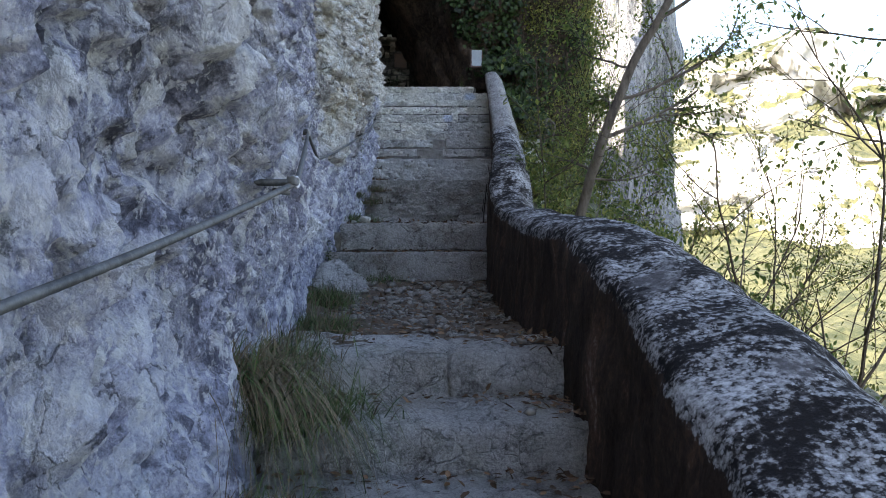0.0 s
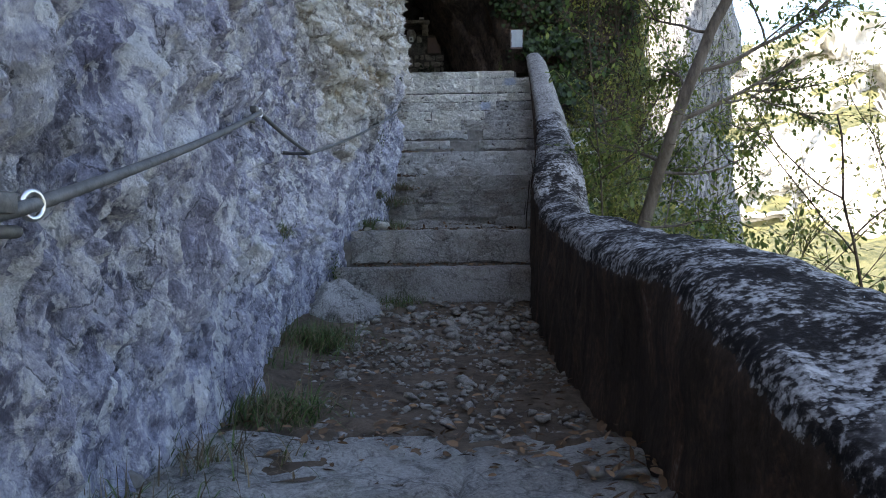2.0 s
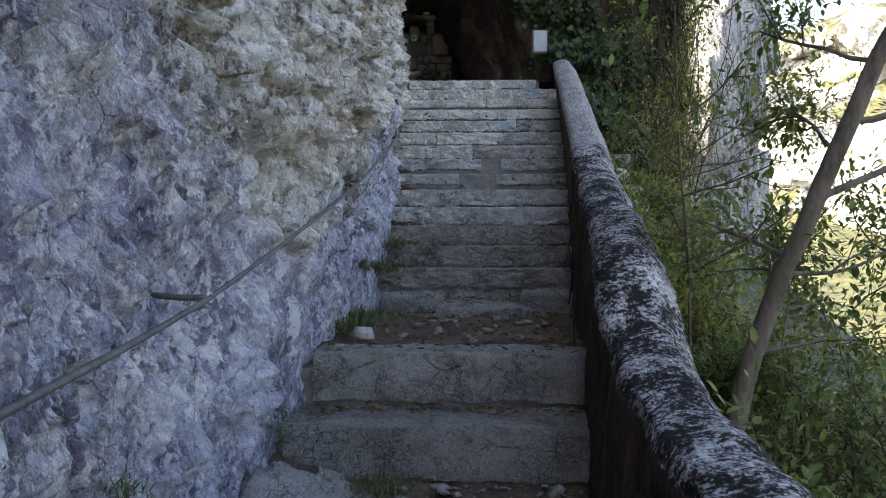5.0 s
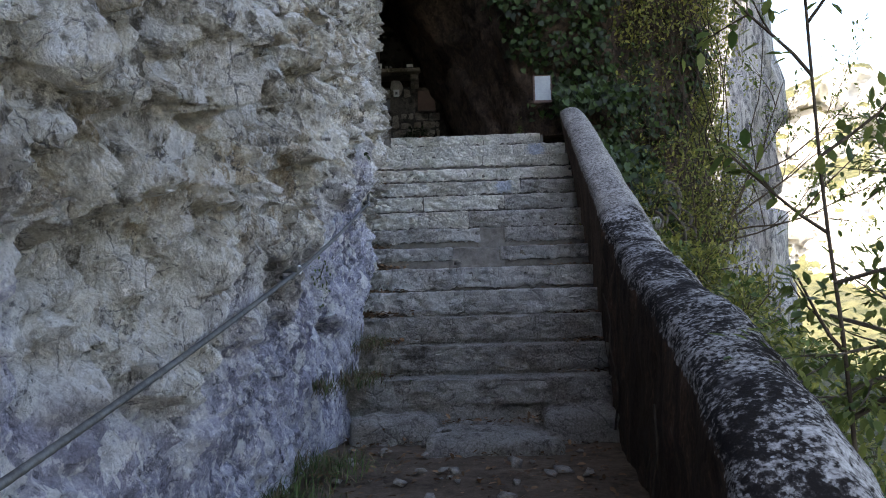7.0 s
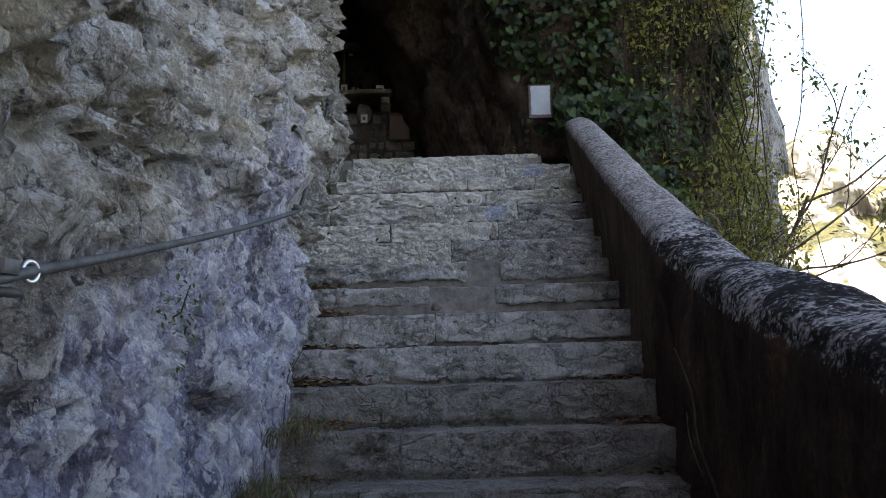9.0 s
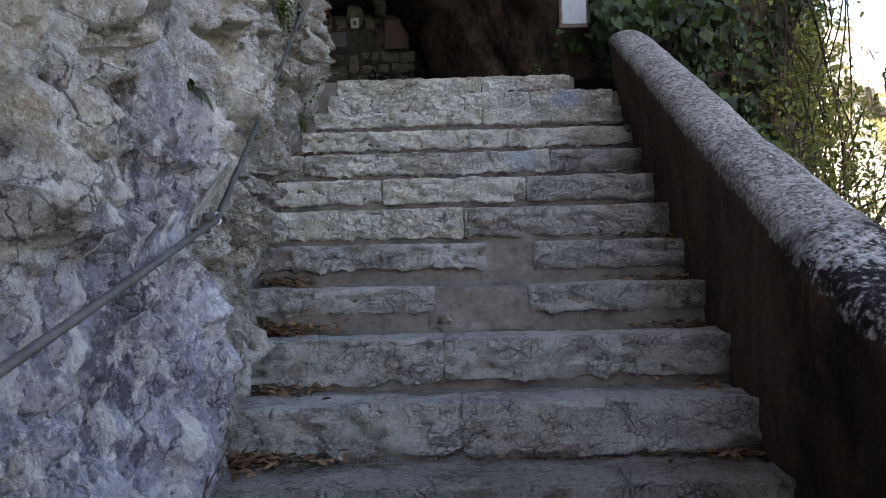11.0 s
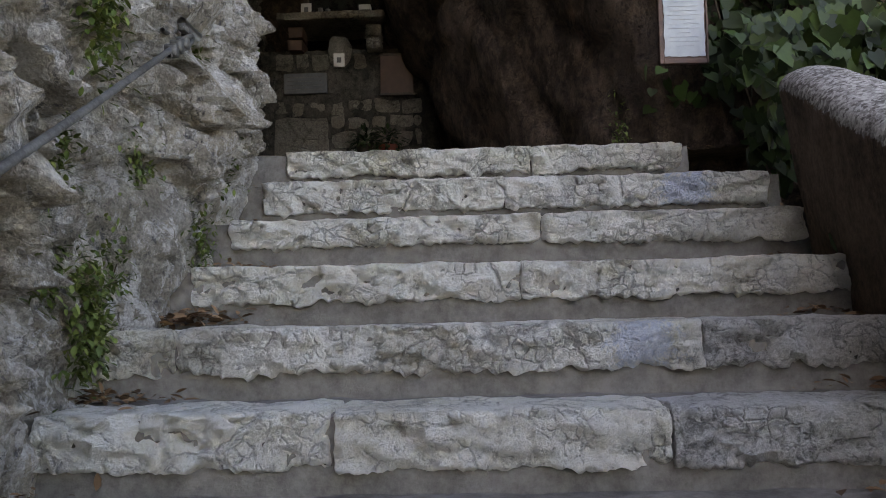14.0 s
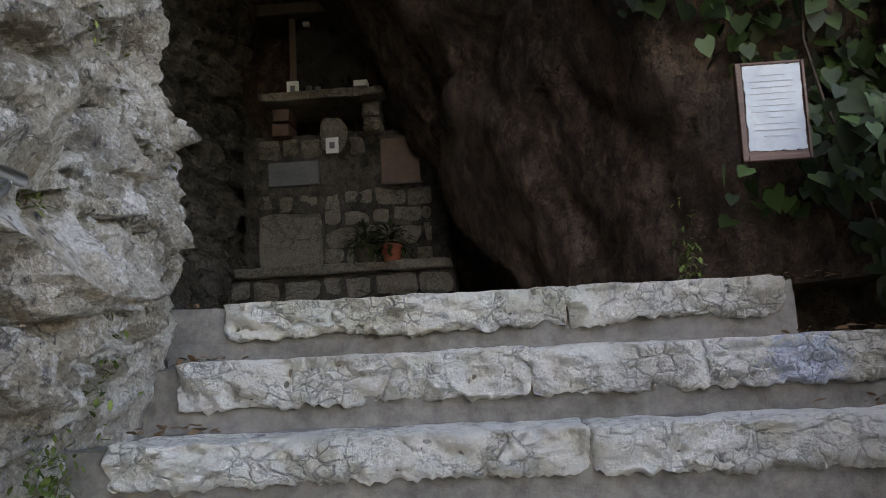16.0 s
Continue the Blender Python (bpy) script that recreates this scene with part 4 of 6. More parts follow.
def build_far():
    # the mountain across the valley: wooded foot, pale cliffs in two bands, a shoulder dropping off
    az, s = np.linspace(radians(4), radians(75), 300), np.linspace(0, 1, 160)
    a, q = np.meshgrid(az, s, indexing="ij")
    a, q = a.ravel(), q.ravel()
    r = np.interp(q, [0, 0.25, 0.42, 0.55, 0.65, 0.85, 0.92, 1], [90, 210, 300, 318, 345, 372, 400, 560])
    z = np.interp(q, [0, 0.25, 0.42, 0.55, 0.65, 0.85, 0.92, 1], [-36, -9, 3, 42, 52, 93, 100, 100])
    t = np.tan(a)
    crest = np.interp(t, [0.05, 0.28, 0.36, 0.42, 0.455, 0.485, 0.53, 0.8, 1.5], [0.75, 0.86, 0.90, 0.98, 0.96, 0.74, 0.70, 0.6, 0.5])
    z = np.where(z > 3, 3 + (z - 3) * crest, z)
    p = np.stack([r * np.sin(a), r * np.cos(a), z], 1)
    f1, _ = facets(p * np.array([0.03, 0.03, 0.02]), 3)
    f2, _ = facets(p * np.array([0.09, 0.09, 0.05]), 8)
    d = 14 * f1 + 5 * f2 + 6 * fbm(p * 0.04, 5, 5)
    steep = np.clip((z - 0) / 10, 0.15, 1)
    p[:, 0] -= np.sin(a) * d * steep
    p[:, 1] -= np.cos(a) * d * steep
    p[:, 2] += 3.0 * fbm(p * 0.05, 5, 15)
    ob = new("backdrop_mountain", mesh_of("backdrop_mountain", p, grid_faces(300, 160), M_MOUNTAIN))
    tagged(ob, "sunlit pale limestone mountain with yellow-green scrub", "mountain", kind="structure")
    # limestone spire beyond the grotto
    an, hs = np.linspace(0, 2 * np.pi, 90, endpoint=False), np.arange(-14, 20, 0.3)
    h, a = np.meshgrid(hs, an, indexing="ij")
    h, a = h.ravel(), a.ravel()
    rad = np.interp(h, [-14, 0, 8, 13, 17, 20], [2.4, 1.75, 1.6, 1.35, 0.8, 0.1])
    dirs = np.stack([np.cos(a), np.sin(a) * 1.6, a * 0], 1)
    p = np.stack([6.45 - 0.02 * h, 30 + h * 0, h], 1) + dirs * rad[:, None]
    f1, _ = facets(p * np.array([0.9, 0.9, 0.25]), 3)
    d = 0.45 * f1 + 0.3 * fbm(p * np.array([0.9, 0.9, 0.3]), 5, 4)
    p += dirs * (d * np.clip(rad, 0, 1))[:, None]
    sp = new("rock_spire", mesh_of("rock_spire", p, grid_faces(len(hs), 90, True), M_SPIRE))
    tagged(sp, "tall pale limestone spire lit by the sun", "rock", kind="structure")


build_far()


# ---- the handrail ----
def build_rope():
    rail = thing("rope_handrail", "twisted steel wire rope handrail bolted along the cliff", "handrail", tuple(ROPE[2]))
    path = []
    for a, c in zip(ROPE[:-1], ROPE[1:]):
        n = int(np.linalg.norm(c - a) / 0.011)
        f = np.arange(n)[:, None] / n
        sag = np.array([[0, 0, -0.015]]) * (4 * f * (1 - f)) * min(np.linalg.norm(c - a) / 2.5, 1)
        path.append(a + (c - a) * f + sag)
    path = np.concatenate(path + [ROPE[-1:]])
    n, sides = len(path), 18
    tan = np.gradient(path, axis=0)
    tan /= np.linalg.norm(tan, axis=1)[:, None]
    a = np.cross(tan, [[0, 0, 1.0]])
    a /= np.linalg.norm(a, axis=1)[:, None]
    c = np.cross(tan, a)
    ang = np.linspace(0, 2 * np.pi, sides, endpoint=False)[None]
    twist = np.arange(n)[:, None] * 0.75
    r = 0.0082 * (1 + 0.13 * np.abs(np.cos(3 * ang - twist)))
    v = path[:, None] + r[..., None] * (np.cos(ang)[..., None] * a[:, None] + np.sin(ang)[..., None] * c[:, None])
    part_np("rope", v.reshape(-1, 3), grid_faces(n, sides, True), M_STEEL, rail)
    for x, y, z in ROPE[1:]:
        bolt = part_np("eye_bolt", *tube([(x - 0.22, y, z + 0.01), (x - 0.1, y, z), (x - 0.012, y, z)], [0.011] * 3, 10), M_STEEL, rail, "steel bolt set in the rock")
        th = np.linspace(0, 2 * np.pi, 19)
        part_np("ring", *tube(np.stack([x + 0 * th + 0.004 * np.cos(th), y + 0.016 * np.cos(th), z + 0.016 * np.sin(th)], 1), np.full(19, 0.004), 8), M_CHROME, bolt, "bright galvanised ring")
        part_np("clamp", *block((x - 0.014, y - 0.09, z - 0.013), (x + 0.012, y - 0.045, z + 0.013), 0.012, 0.001, 3, 0.006), M_STEEL, rail)
        part_np("bracket_bar", *tube([(x - 0.035, y - 0.16, z - 0.035), (x - 0.03, y + 0.02, z - 0.03)], [0.008, 0.008], 8), M_STEEL, rail)

    a, c = ROPE[-2], ROPE[-1]
    u = (c - a) / np.linalg.norm(c - a)
    side = np.array([0.0, 0.02, -0.02])
    part_np("end_loop", *tube(smooth_line([c - u * 0.34 + side * 0.6, c - u * 0.15 + side, c - u * 0.02 + side * 0.8, c + u * 0.02], 0.02), np.full(len(smooth_line([c - u * 0.34 + side * 0.6, c - u * 0.15 + side, c - u * 0.02 + side * 0.8, c + u * 0.02], 0.02)), 0.008), 10), M_STEEL, rail, "turned back rope end")
    for f in (0.3, 0.22, 0.13):
        q = c - u * f + side * 0.35
        part_np("rope_clip", *block(q - 0.019, q + 0.019, 0.012, 0.002, f, 0.008), M_STEEL, rail)
    part_np("sleeve", *tube([c + np.array((0.0, -0.09, 0.012)), c + np.array((0.0, 0.06, 0.012))], [0.016, 0.016], 14), M_CHROME, rail, "bright pressed sleeve")


build_rope()


# ---- the notice by the grotto ----
def build_notice():
    at = (0.642, 16.06, 5.14)
    n = thing("notice_board", "weathered white notice sheet on a dark reddish wooden board", "sign", at)
    x, y, z = at
    part("board", box_bm((x - 0.11, y, z - 0.175), (x + 0.104, y + 0.022, z + 0.16), 0.004), M_FRAME, n)
    for lo, hi in (((-0.119, -0.012, -0.178), (-0.1, 0.026, 0.162)), ((0.099, -0.012, -0.178), (0.109, 0.026, 0.162)), ((-0.0995, -0.010, -0.178), (0.0985, 0.024, -0.158)), ((-0.0995, -0.010, 0.153), (0.0985, 0.024, 0.162))):
        part("frame_strip", box_bm([a + b for a, b in zip(lo, at)], [a + b for a, b in zip(hi, at)], 0.004), M_FRAME, n)
    bm = bmesh.new()
    rng = random.Random(5)
    ring = []
    for k in range(60):
        f = k / 60 * 4
        s, r = int(f), f - int(f)
        cx, cz = [(-1 + 2 * r, -1), (1, -1 + 2 * r), (1 - 2 * r, 1), (-1, 1 - 2 * r)][s]
        ring.append((x + cx * 0.094 + rng.uniform(-0.003, 0.003), y - 0.006 - 0.003 * math.cos(cz * 2.2), z + 0.004 + cz * 0.148 + rng.uniform(-0.003, 0.003)))
    lo = [bm.verts.new(p) for p in ring]
    hi = [bm.verts.new((a, b + 0.003, c)) for a, b, c in ring]
    bm.faces.new(lo)
    bm.faces.new(hi[::-1])
    for i in range(60):
        bm.faces.new((lo[i], lo[(i + 1) % 60], hi[(i + 1) % 60], hi[i]))
    sheet = part("notice_sheet", bm, M_PAPER, n, "white plasticised sheet with faded writing")
    for k in range(11):
        w = [0.05, 0.075, 0.07, 0.078, 0.06, 0.076, 0.078, 0.03, 0.07, 0.076, 0.045][k]
        zz = z + 0.115 - k * 0.021
        part("faded_line", box_bm((x - w, y - 0.0096, zz - 0.0008), (x + w * 0.9, y - 0.008, zz + 0.0008), 0), M_INK, sheet)


build_notice()


# ---- the altar in the grotto ----
def build_altar():
    al = thing("altar", "small stone altar of rough masonry with a thick slab", "altar", (-1.45, 18.95, TOP_Z))
    rng = np.random.default_rng(12)
    part_np("mortar_core", *block((-2.1, 18.98, 4.5), (-0.62, 19.4, 5.98), 0.06, 0.015, 3, 0.03), M_CAVE_SHADED, al)
    part_np("plinth_core", *block((-2.15, 18.68, 4.45), (-0.6, 19.1, 4.94), 0.06, 0.012, 4, 0.03), M_CAVE_SHADED, al)
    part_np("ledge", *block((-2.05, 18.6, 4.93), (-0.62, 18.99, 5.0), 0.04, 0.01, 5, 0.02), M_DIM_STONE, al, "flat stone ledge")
    def course(z0, z1, y, x0, x1, wmin, wmax):
        x = x0
        while x < x1 - 0.06:
            w = min(rng.uniform(wmin, wmax), x1 - x)
            zz = rng.uniform(-0.012, 0.012)
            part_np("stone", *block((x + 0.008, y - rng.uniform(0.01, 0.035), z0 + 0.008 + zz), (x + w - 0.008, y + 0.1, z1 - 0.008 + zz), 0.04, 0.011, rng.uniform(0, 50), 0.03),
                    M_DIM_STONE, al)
            x += w
    course(4.6, 4.76, 18.68, -2.05, -0.62, 0.18, 0.36)
    course(4.77, 4.92, 18.68, -2.1, -0.62, 0.14, 0.3)
    for z0, z1 in ((5.02, 5.14), (5.14, 5.30), (5.30, 5.42), (5.42, 5.56)):
        course(z0, z1, 18.98, -1.52, -0.75, 0.12, 0.26)
    course(5.42, 5.56, 18.98, -2.0, -1.53, 0.14, 0.24)
    course(5.79, 5.95, 18.98, -1.98, -1.2, 0.12, 0.24)
    part_np("stone", *block((-1.98, 18.94, 5.02), (-1.53, 19.1, 5.41), 0.05, 0.01, 8, 0.03), M_DIM_STONE, al)
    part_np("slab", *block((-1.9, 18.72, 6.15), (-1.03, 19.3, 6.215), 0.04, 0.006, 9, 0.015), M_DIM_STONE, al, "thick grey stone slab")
    for x in (-1.84, -1.2):
        for j in range(2):
            part_np("support_brick", *block((x, 18.86, 5.94 + j * 0.105), (x + 0.125, 19.1, 6.035 + j * 0.105), 0.04, 0.005, x + j, 0.012), M_RUST if x < -1.5 else M_DIM_STONE, al)
    part_np("niche_stone", *block((-1.52, 18.9, 5.82), (-1.34, 19.08, 6.08), 0.03, 0.01, 6, 0.08), M_DIM_STONE, al, "rounded niche stone")
    pl = thing("slate_plaque", "grey slate plaque with lines of worn lettering", "plaque", (-1.71, 18.95, 5.68))
    part("tablet", box_bm((-1.89, 18.93, 5.6), (-1.53, 18.97, 5.77), 0.006), M_SLATE, pl)
    for k in range(4):
        part("letter_line", box_bm((-1.86, 18.926, 5.63 + k * 0.034), (-1.57, 18.9305, 5.638 + k * 0.034), 0), M_STEEL, pl)
    pl = thing("wooden_plaque", "plain brown wooden plaque leaning on the altar wall", "plaque", (-0.95, 18.93, 5.73))
    part("panel", box_bm((-1.09, 18.915, 5.57), (-0.82, 18.945, 5.9), 0.006), M_RUST, pl)
    for lo, hi in (((-1.10, 18.908, 5.56), (-0.81, 18.93, 5.58)), ((-1.10, 18.908, 5.89), (-0.81, 18.93, 5.91))):
        part("rail", box_bm(lo, hi, 0.003), M_WOOD, pl)
    sh = thing("shrine_cabinet", "dark wooden shrine cabinet with glass front on the altar", "shrine", (-1.42, 19.1, 6.215))
    for x in (-1.73, -1.12):
        part("post", box_bm((x, 18.98, 6.217), (x + 0.045, 19.3, 6.84), 0.006), M_WOOD, sh)
    part("cornice", box_bm((-1.95, 18.9, 6.842), (-1.0, 19.32, 6.93), 0.015), M_WOOD, sh)
    part("back_panel", box_bm((-1.684, 19.24, 6.217), (-1.122, 19.28, 6.84), 0.002), M_WOOD, sh)
    part("pane", box_bm((-1.684, 19.0, 6.22), (-1.122, 19.005, 6.838), 0), M_GLASS_DARK, sh, "dark reflecting glass")
    for x in (-1.6, -1.22):
        part("spot_lamp", box_bm((x - 0.025, 18.95, 6.775), (x + 0.025, 18.999, 6.80), 0.006), M_CHROME, sh)
    for x, z, w, h, nm, lab in ((-1.68, 6.216, 0.085, 0.11, "prayer_card", "white prayer card standing on the altar slab"), (-1.42, 5.80, 0.09, 0.11, "prayer_card", "white prayer card leaning on the altar niche")):
        c = thing(nm, lab, "card", (x, 18.85, z))
        y0 = 18.85 if z > 6 else 18.875
        part("sheet", box_bm((x - w / 2, y0, z), (x + w / 2, y0 + 0.006, z + h), 0.001), M_WHITE, c)
        part("picture", box_bm((x - w * 0.2, y0 - 0.003, z + h * 0.3), (x + w * 0.2, y0 - 0.0005, z + h * 0.7), 0), M_SLATE, c)
    c = thing("candle_box", "small white candle box on the altar slab", "box", (-1.2, 18.85, 6.216))
    part("box_body", box_bm((-1.24, 18.82, 6.216), (-1.15, 18.9, 6.25), 0.004), M_STEEL, c)
    part("lid", box_bm((-1.245, 18.815, 6.2505), (-1.15, 18.9, 6.29), 0.004), M_WHITE, c, "bright white lid")
    for x, h in ((-1.56, 0.06), (-1.5, 0.05), (-1.08, 0.05)):
        c = thing("votive_candle", "small dark votive candle on the altar slab", "candle", (x, 18.84, 6.216), "candles on the altar")
        part_np("cup", *tube([(x, 18.84, 6.216), (x, 18.84, 6.216 + h * 0.7), (x, 18.84, 6.216 + h)], [0.018, 0.02, 0.021], 12), M_SLATE, c)
        part_np("wick", *tube([(x, 18.84, 6.216 + h * 0.6), (x, 18.84, 6.226 + h)], [0.003, 0.002], 6), M_TWIG, c)


build_altar()


def scatter_dirs(n, rng, up=0.0):
    d = rng.normal(size=(n, 3))
    d[:, 2] += up
    return d / np.linalg.norm(d, axis=1)[:, None]


def build_pot():
    for x, col in ((-1.02, M_TERRA), (-1.2, M_WOOD)):
        pot = thing("flower_pot", "terracotta flower pot with a dark leafy plant" if col is M_TERRA else "dark pot with a trailing green plant", "flower pot", (x, 18.76, 5.0))
        part_np("pot", *tube([(x, 18.76, 5.001), (x, 18.76, 5.09), (x, 18.76, 5.1), (x, 18.76, 5.12)], [0.05, 0.07, 0.078, 0.078], 20), col, pot)
        rng = np.random.default_rng(int(-x * 100))
        d = scatter_dirs(170, rng, 0.5)
        part_np("foliage", *leaves(np.array([[x, 18.76, 5.13]]) + d * rng.uniform(0.02, 0.14, (170, 1)), d, d + [0, 0, -0.6], np.full(170, 0.055), LEAF_OVAL, rng), M_IVY, pot)


build_pot()


# ---- climbing and hanging plants ----
def build_ivy():
    grid, nrm = CAVE_SIDE
    rng = np.random.default_rng(3)
    nu, nh, _ = grid.shape
    n = 90000
    iu, ih = rng.uniform(0, nu - 1.01, n), rng.uniform(0, nh - 1.01, n)
    a, b = iu.astype(int), ih.astype(int)
    fu, fh = (iu - a)[:, None], (ih - b)[:, None]
    p = (grid[a, b] * (1 - fu) + grid[a + 1, b] * fu) * (1 - fh) + (grid[a, b + 1] * (1 - fu) + grid[a + 1, b + 1] * fu) * fh
    out = nrm[a].copy()
    hh = p[:, 2] - TOP_Z
    patch = fbm(p * 1.3, 3, 19)
    keep = (p[:, 0] > np.where(hh > 1.0, 0.26 - 0.13 * (hh - 1.0), 0.56 + 0.08 * patch)) & (p[:, 1] < 17.6) & (hh > -2.5) & (hh < 7) & (patch > -0.85)
    # around the notice the rock stays bare
    keep &= ~((np.abs(p[:, 0] - 0.62) < 0.16) & (np.abs(p[:, 2] - 5.16) < 0.2))
    keep &= ~((p[:, 0] < 1.25) & (hh < 0.30 + 0.12 * patch))
    keep &= ~((p[:, 0] < 0.74) & (hh < 0.75) & (rng.random(n) < 0.75))
    # clumps with dark gaps between them
    inner = rng.random(n) < 0.5
    keep &= inner | (fbm(p * 3.4, 3, 91) + 0.35 * fbm(p * 9.0, 2, 92) > rng.uniform(-0.6, 0.3, n))
    p, out, hh, inner = p[keep], out[keep], hh[keep], inner[keep]
    n = len(p)
    p = p + out * np.where(inner[:, None], 0.02 + 0.05 * rng.random((n, 1)), 0.05 + 0.2 * rng.random((n, 1)) ** 2 + 0.3 * np.clip(fbm(p * 2.6, 3, 23), 0, 1)[:, None])
    facing = out * 0.8 + 0.75 * scatter_dirs(n, rng) + np.array([0.15, 0, 0.65])
    down = np.array([[0, 0, -1.0]]) + out * 0.45 + 0.75 * scatter_dirs(n, rng)
    size = np.where(p[:, 0] < 1.6, 0.075, 0.06) * rng.uniform(0.6, 1.2, n)
    ivy = thing("ivy", "dense dark green ivy climbing the rock by the grotto", "ivy", (1.0, 16.0, 4.2))
    near = (np.hypot(p[:, 0] - 0.75, p[:, 2] - 5.2) < 0.75) & (p[:, 0] < 1.35)
    idx = np.flatnonzero(near)[:260]
    rest = np.ones(n, bool)
    rest[idx] = False
    scrub = rest & (p[:, 0] > 1.35) & (fbm(p * 1.1 + 5, 3, 37) + 0.35 * (p[:, 0] - 1.9) > 0.15)
    rest &= ~scrub
    stuff = part_np("ivy_leaves", *leaves(p[rest], facing[rest], down[rest], size[rest], LEAF_HEART, rng), M_IVY, ivy)
    stuff["kind"] = "stuff"
    hanging = thing("hanging_scrub", "yellow-green scrub hanging over the rock by the grotto", "scrub", (2.2, 16.0, 5.0))
    q = p[scrub].repeat(2, 0)
    k = len(q)
    q = q + rng.normal(size=(k, 3)) * 0.09 + out[scrub].repeat(2, 0) * 0.28 * rng.random((k, 1)) * np.clip(0.4 + fbm(q * 2.7, 3, 39), 0, 1.2)[:, None]
    bits = part_np("scrub_leaves", *leaves(q, np.array([[0, -0.6, 0.6]]) + 0.8 * scatter_dirs(k, rng), np.array([[0.0, -0.3, -0.6]]) + 0.9 * scatter_dirs(k, rng), rng.uniform(0.04, 0.075, k), LEAF_OVAL, rng), M_SHRUB, hanging)
    bits["kind"] = "stuff"
    anchors = p[scrub][rng.choice(int(scrub.sum()), 14, replace=False)]
    for a0 in anchors:
        pts = [a0 + np.array([0, 0.1, 0.25])]
        for j in range(5):
            pts.append(pts[-1] + np.array([0.06 * rng.normal(), -0.03 - 0.03 * rng.random(), -0.16 + 0.05 * rng.normal()]))
        line = smooth_line(pts, 0.06)
        part_np("branch", *tube(line, np.linspace(0.012, 0.004, len(line)), 6), M_TWIG, hanging)
    me = mesh_of("leaf", LEAF_HEART[0], LEAF_HEART[1], M_IVY)
    for i in idx:
        y = Vector(down[i]).normalized()
        z = Vector(facing[i])
        x = y.cross(z).normalized()
        z = x.cross(y)
        m = Matrix((x, y, z)).transposed().to_4x4()
        ob = under(new("leaf", me), ivy)
        ob.matrix_basis = Matrix.Translation(p[i]) @ m @ Matrix.Scale(float(size[i]) * 1.1, 4)
    # ivy that has crept over the end of the parapet
    m2 = 1500
    c = np.stack([rng.uniform(0.85, 1.9, m2), rng.uniform(14.7, 16.1, m2), np.zeros(m2)], 1)
    c[:, 2] = 4.62 - (c[:, 0] - 1.0) * 0.6 - (16 - c[:, 1]) * 0.42 + 0.22 * fbm(c * 2.5, 3, 4) + rng.uniform(-0.15, 0.18, m2)
    ok = ~((c[:, 0] < 1.22) & (c[:, 1] < 15.35) & (c[:, 2] > 4.2))
    c = c[ok]
    m3 = 520
    e = np.stack([0.74 + 0.95 * rng.random(m3), rng.uniform(15.35, 16.05, m3), np.zeros(m3)], 1)
    e[:, 2] = 4.80 + 0.30 * rng.random(m3) * np.clip(1.6 - np.abs(e[:, 0] - 1.2) * 1.6, 0.2, 1) + 0.10 * (e[:, 1] - 15.7) + 0.10 * fbm(e * 3.1, 3, 14)
    c = np.concatenate([c, e])
    d = scatter_dirs(len(c), rng) * 0.6 + np.array([0, -0.7, 0.6])
    lv = part_np("creeping_leaves", *leaves(c, d, np.array([[0, -0.3, -1.0]]) + 0.7 * scatter_dirs(len(c), rng), rng.uniform(0.05, 0.09, len(c)), LEAF_HEART, rng), M_IVY, ivy)
    lv["kind"] = "stuff"
    stems = []
    for k in range(26):
        x = rng.uniform(1.0, 3.0)
        y = 16.1 + 0.18 * (x - 0.6)
        pts = [(x + rng.normal() * 0.05, y - 0.05, 3.0)]
        for z in np.arange(3.4, 8.5, 0.4):
            pts.append((pts[-1][0] + rng.normal() * 0.08, y - 0.06 - 0.16 * np.clip(z - 5.57, 0, 3.5) + rng.normal() * 0.02, z))
        stems.append(tube(smooth_line(pts, 0.15), np.linspace(0.009, 0.003, len(smooth_line(pts, 0.15))), 5))
    part_np("stem_net", *join_np(stems), M_STEM, ivy, "thin brown ivy stems")["kind"] = "stuff"


build_ivy()


def grow(start, direction, length, radius, depth, rng, tubes, tips, spread=0.6, lift=0.15, bend=0.18, forks=3):
    """A branch that bends, tapers and forks; leaf points gather along the last two orders."""
    p, d = np.array(start, float), np.array(direction, float)
    d /= np.linalg.norm(d)
    n = max(4, int(length / 0.12))
    pts = [p.copy()]
    for i in range(n):
        d = d + bend * rng.normal(size=3) * 0.5 + np.array([0, 0, lift * 0.12])
        d /= np.linalg.norm(d)
        p = p + d * length / n
        pts.append(p.copy())
        if depth <= 1:
            tips.append((p.copy(), d.copy()))
    pts = np.array(pts)
    tubes.append(tube(pts, np.linspace(radius, radius * 0.45, len(pts)), 7 if radius > 0.02 else 5))
    if depth > 0:
        for k in range(forks):
            i = int(rng.uniform(0.35, 1.0) * (len(pts) - 1))
            nd = d + spread * rng.normal(size=3)
            grow(pts[i], nd, length * rng.uniform(0.45, 0.75), radius * 0.5, depth - 1, rng, tubes, tips, spread, lift, bend, forks)


def leafy(tips, per, reach, size, rng, shape=LEAF_OVAL):
    at = np.array([t[0] for t in tips]).repeat(per, 0)
    dr = np.array([t[1] for t in tips]).repeat(per, 0)
    off = scatter_dirs(len(at), rng)
    at = at + off * reach * rng.random((len(at), 1))
    return leaves(at, off * 0.6 + np.array([0, 0, 0.8]), dr * 0.5 + off + np.array([0, 0, -0.25]), np.full(len(at), size) * rng.uniform(0.6, 1.25, len(at)), shape, rng)


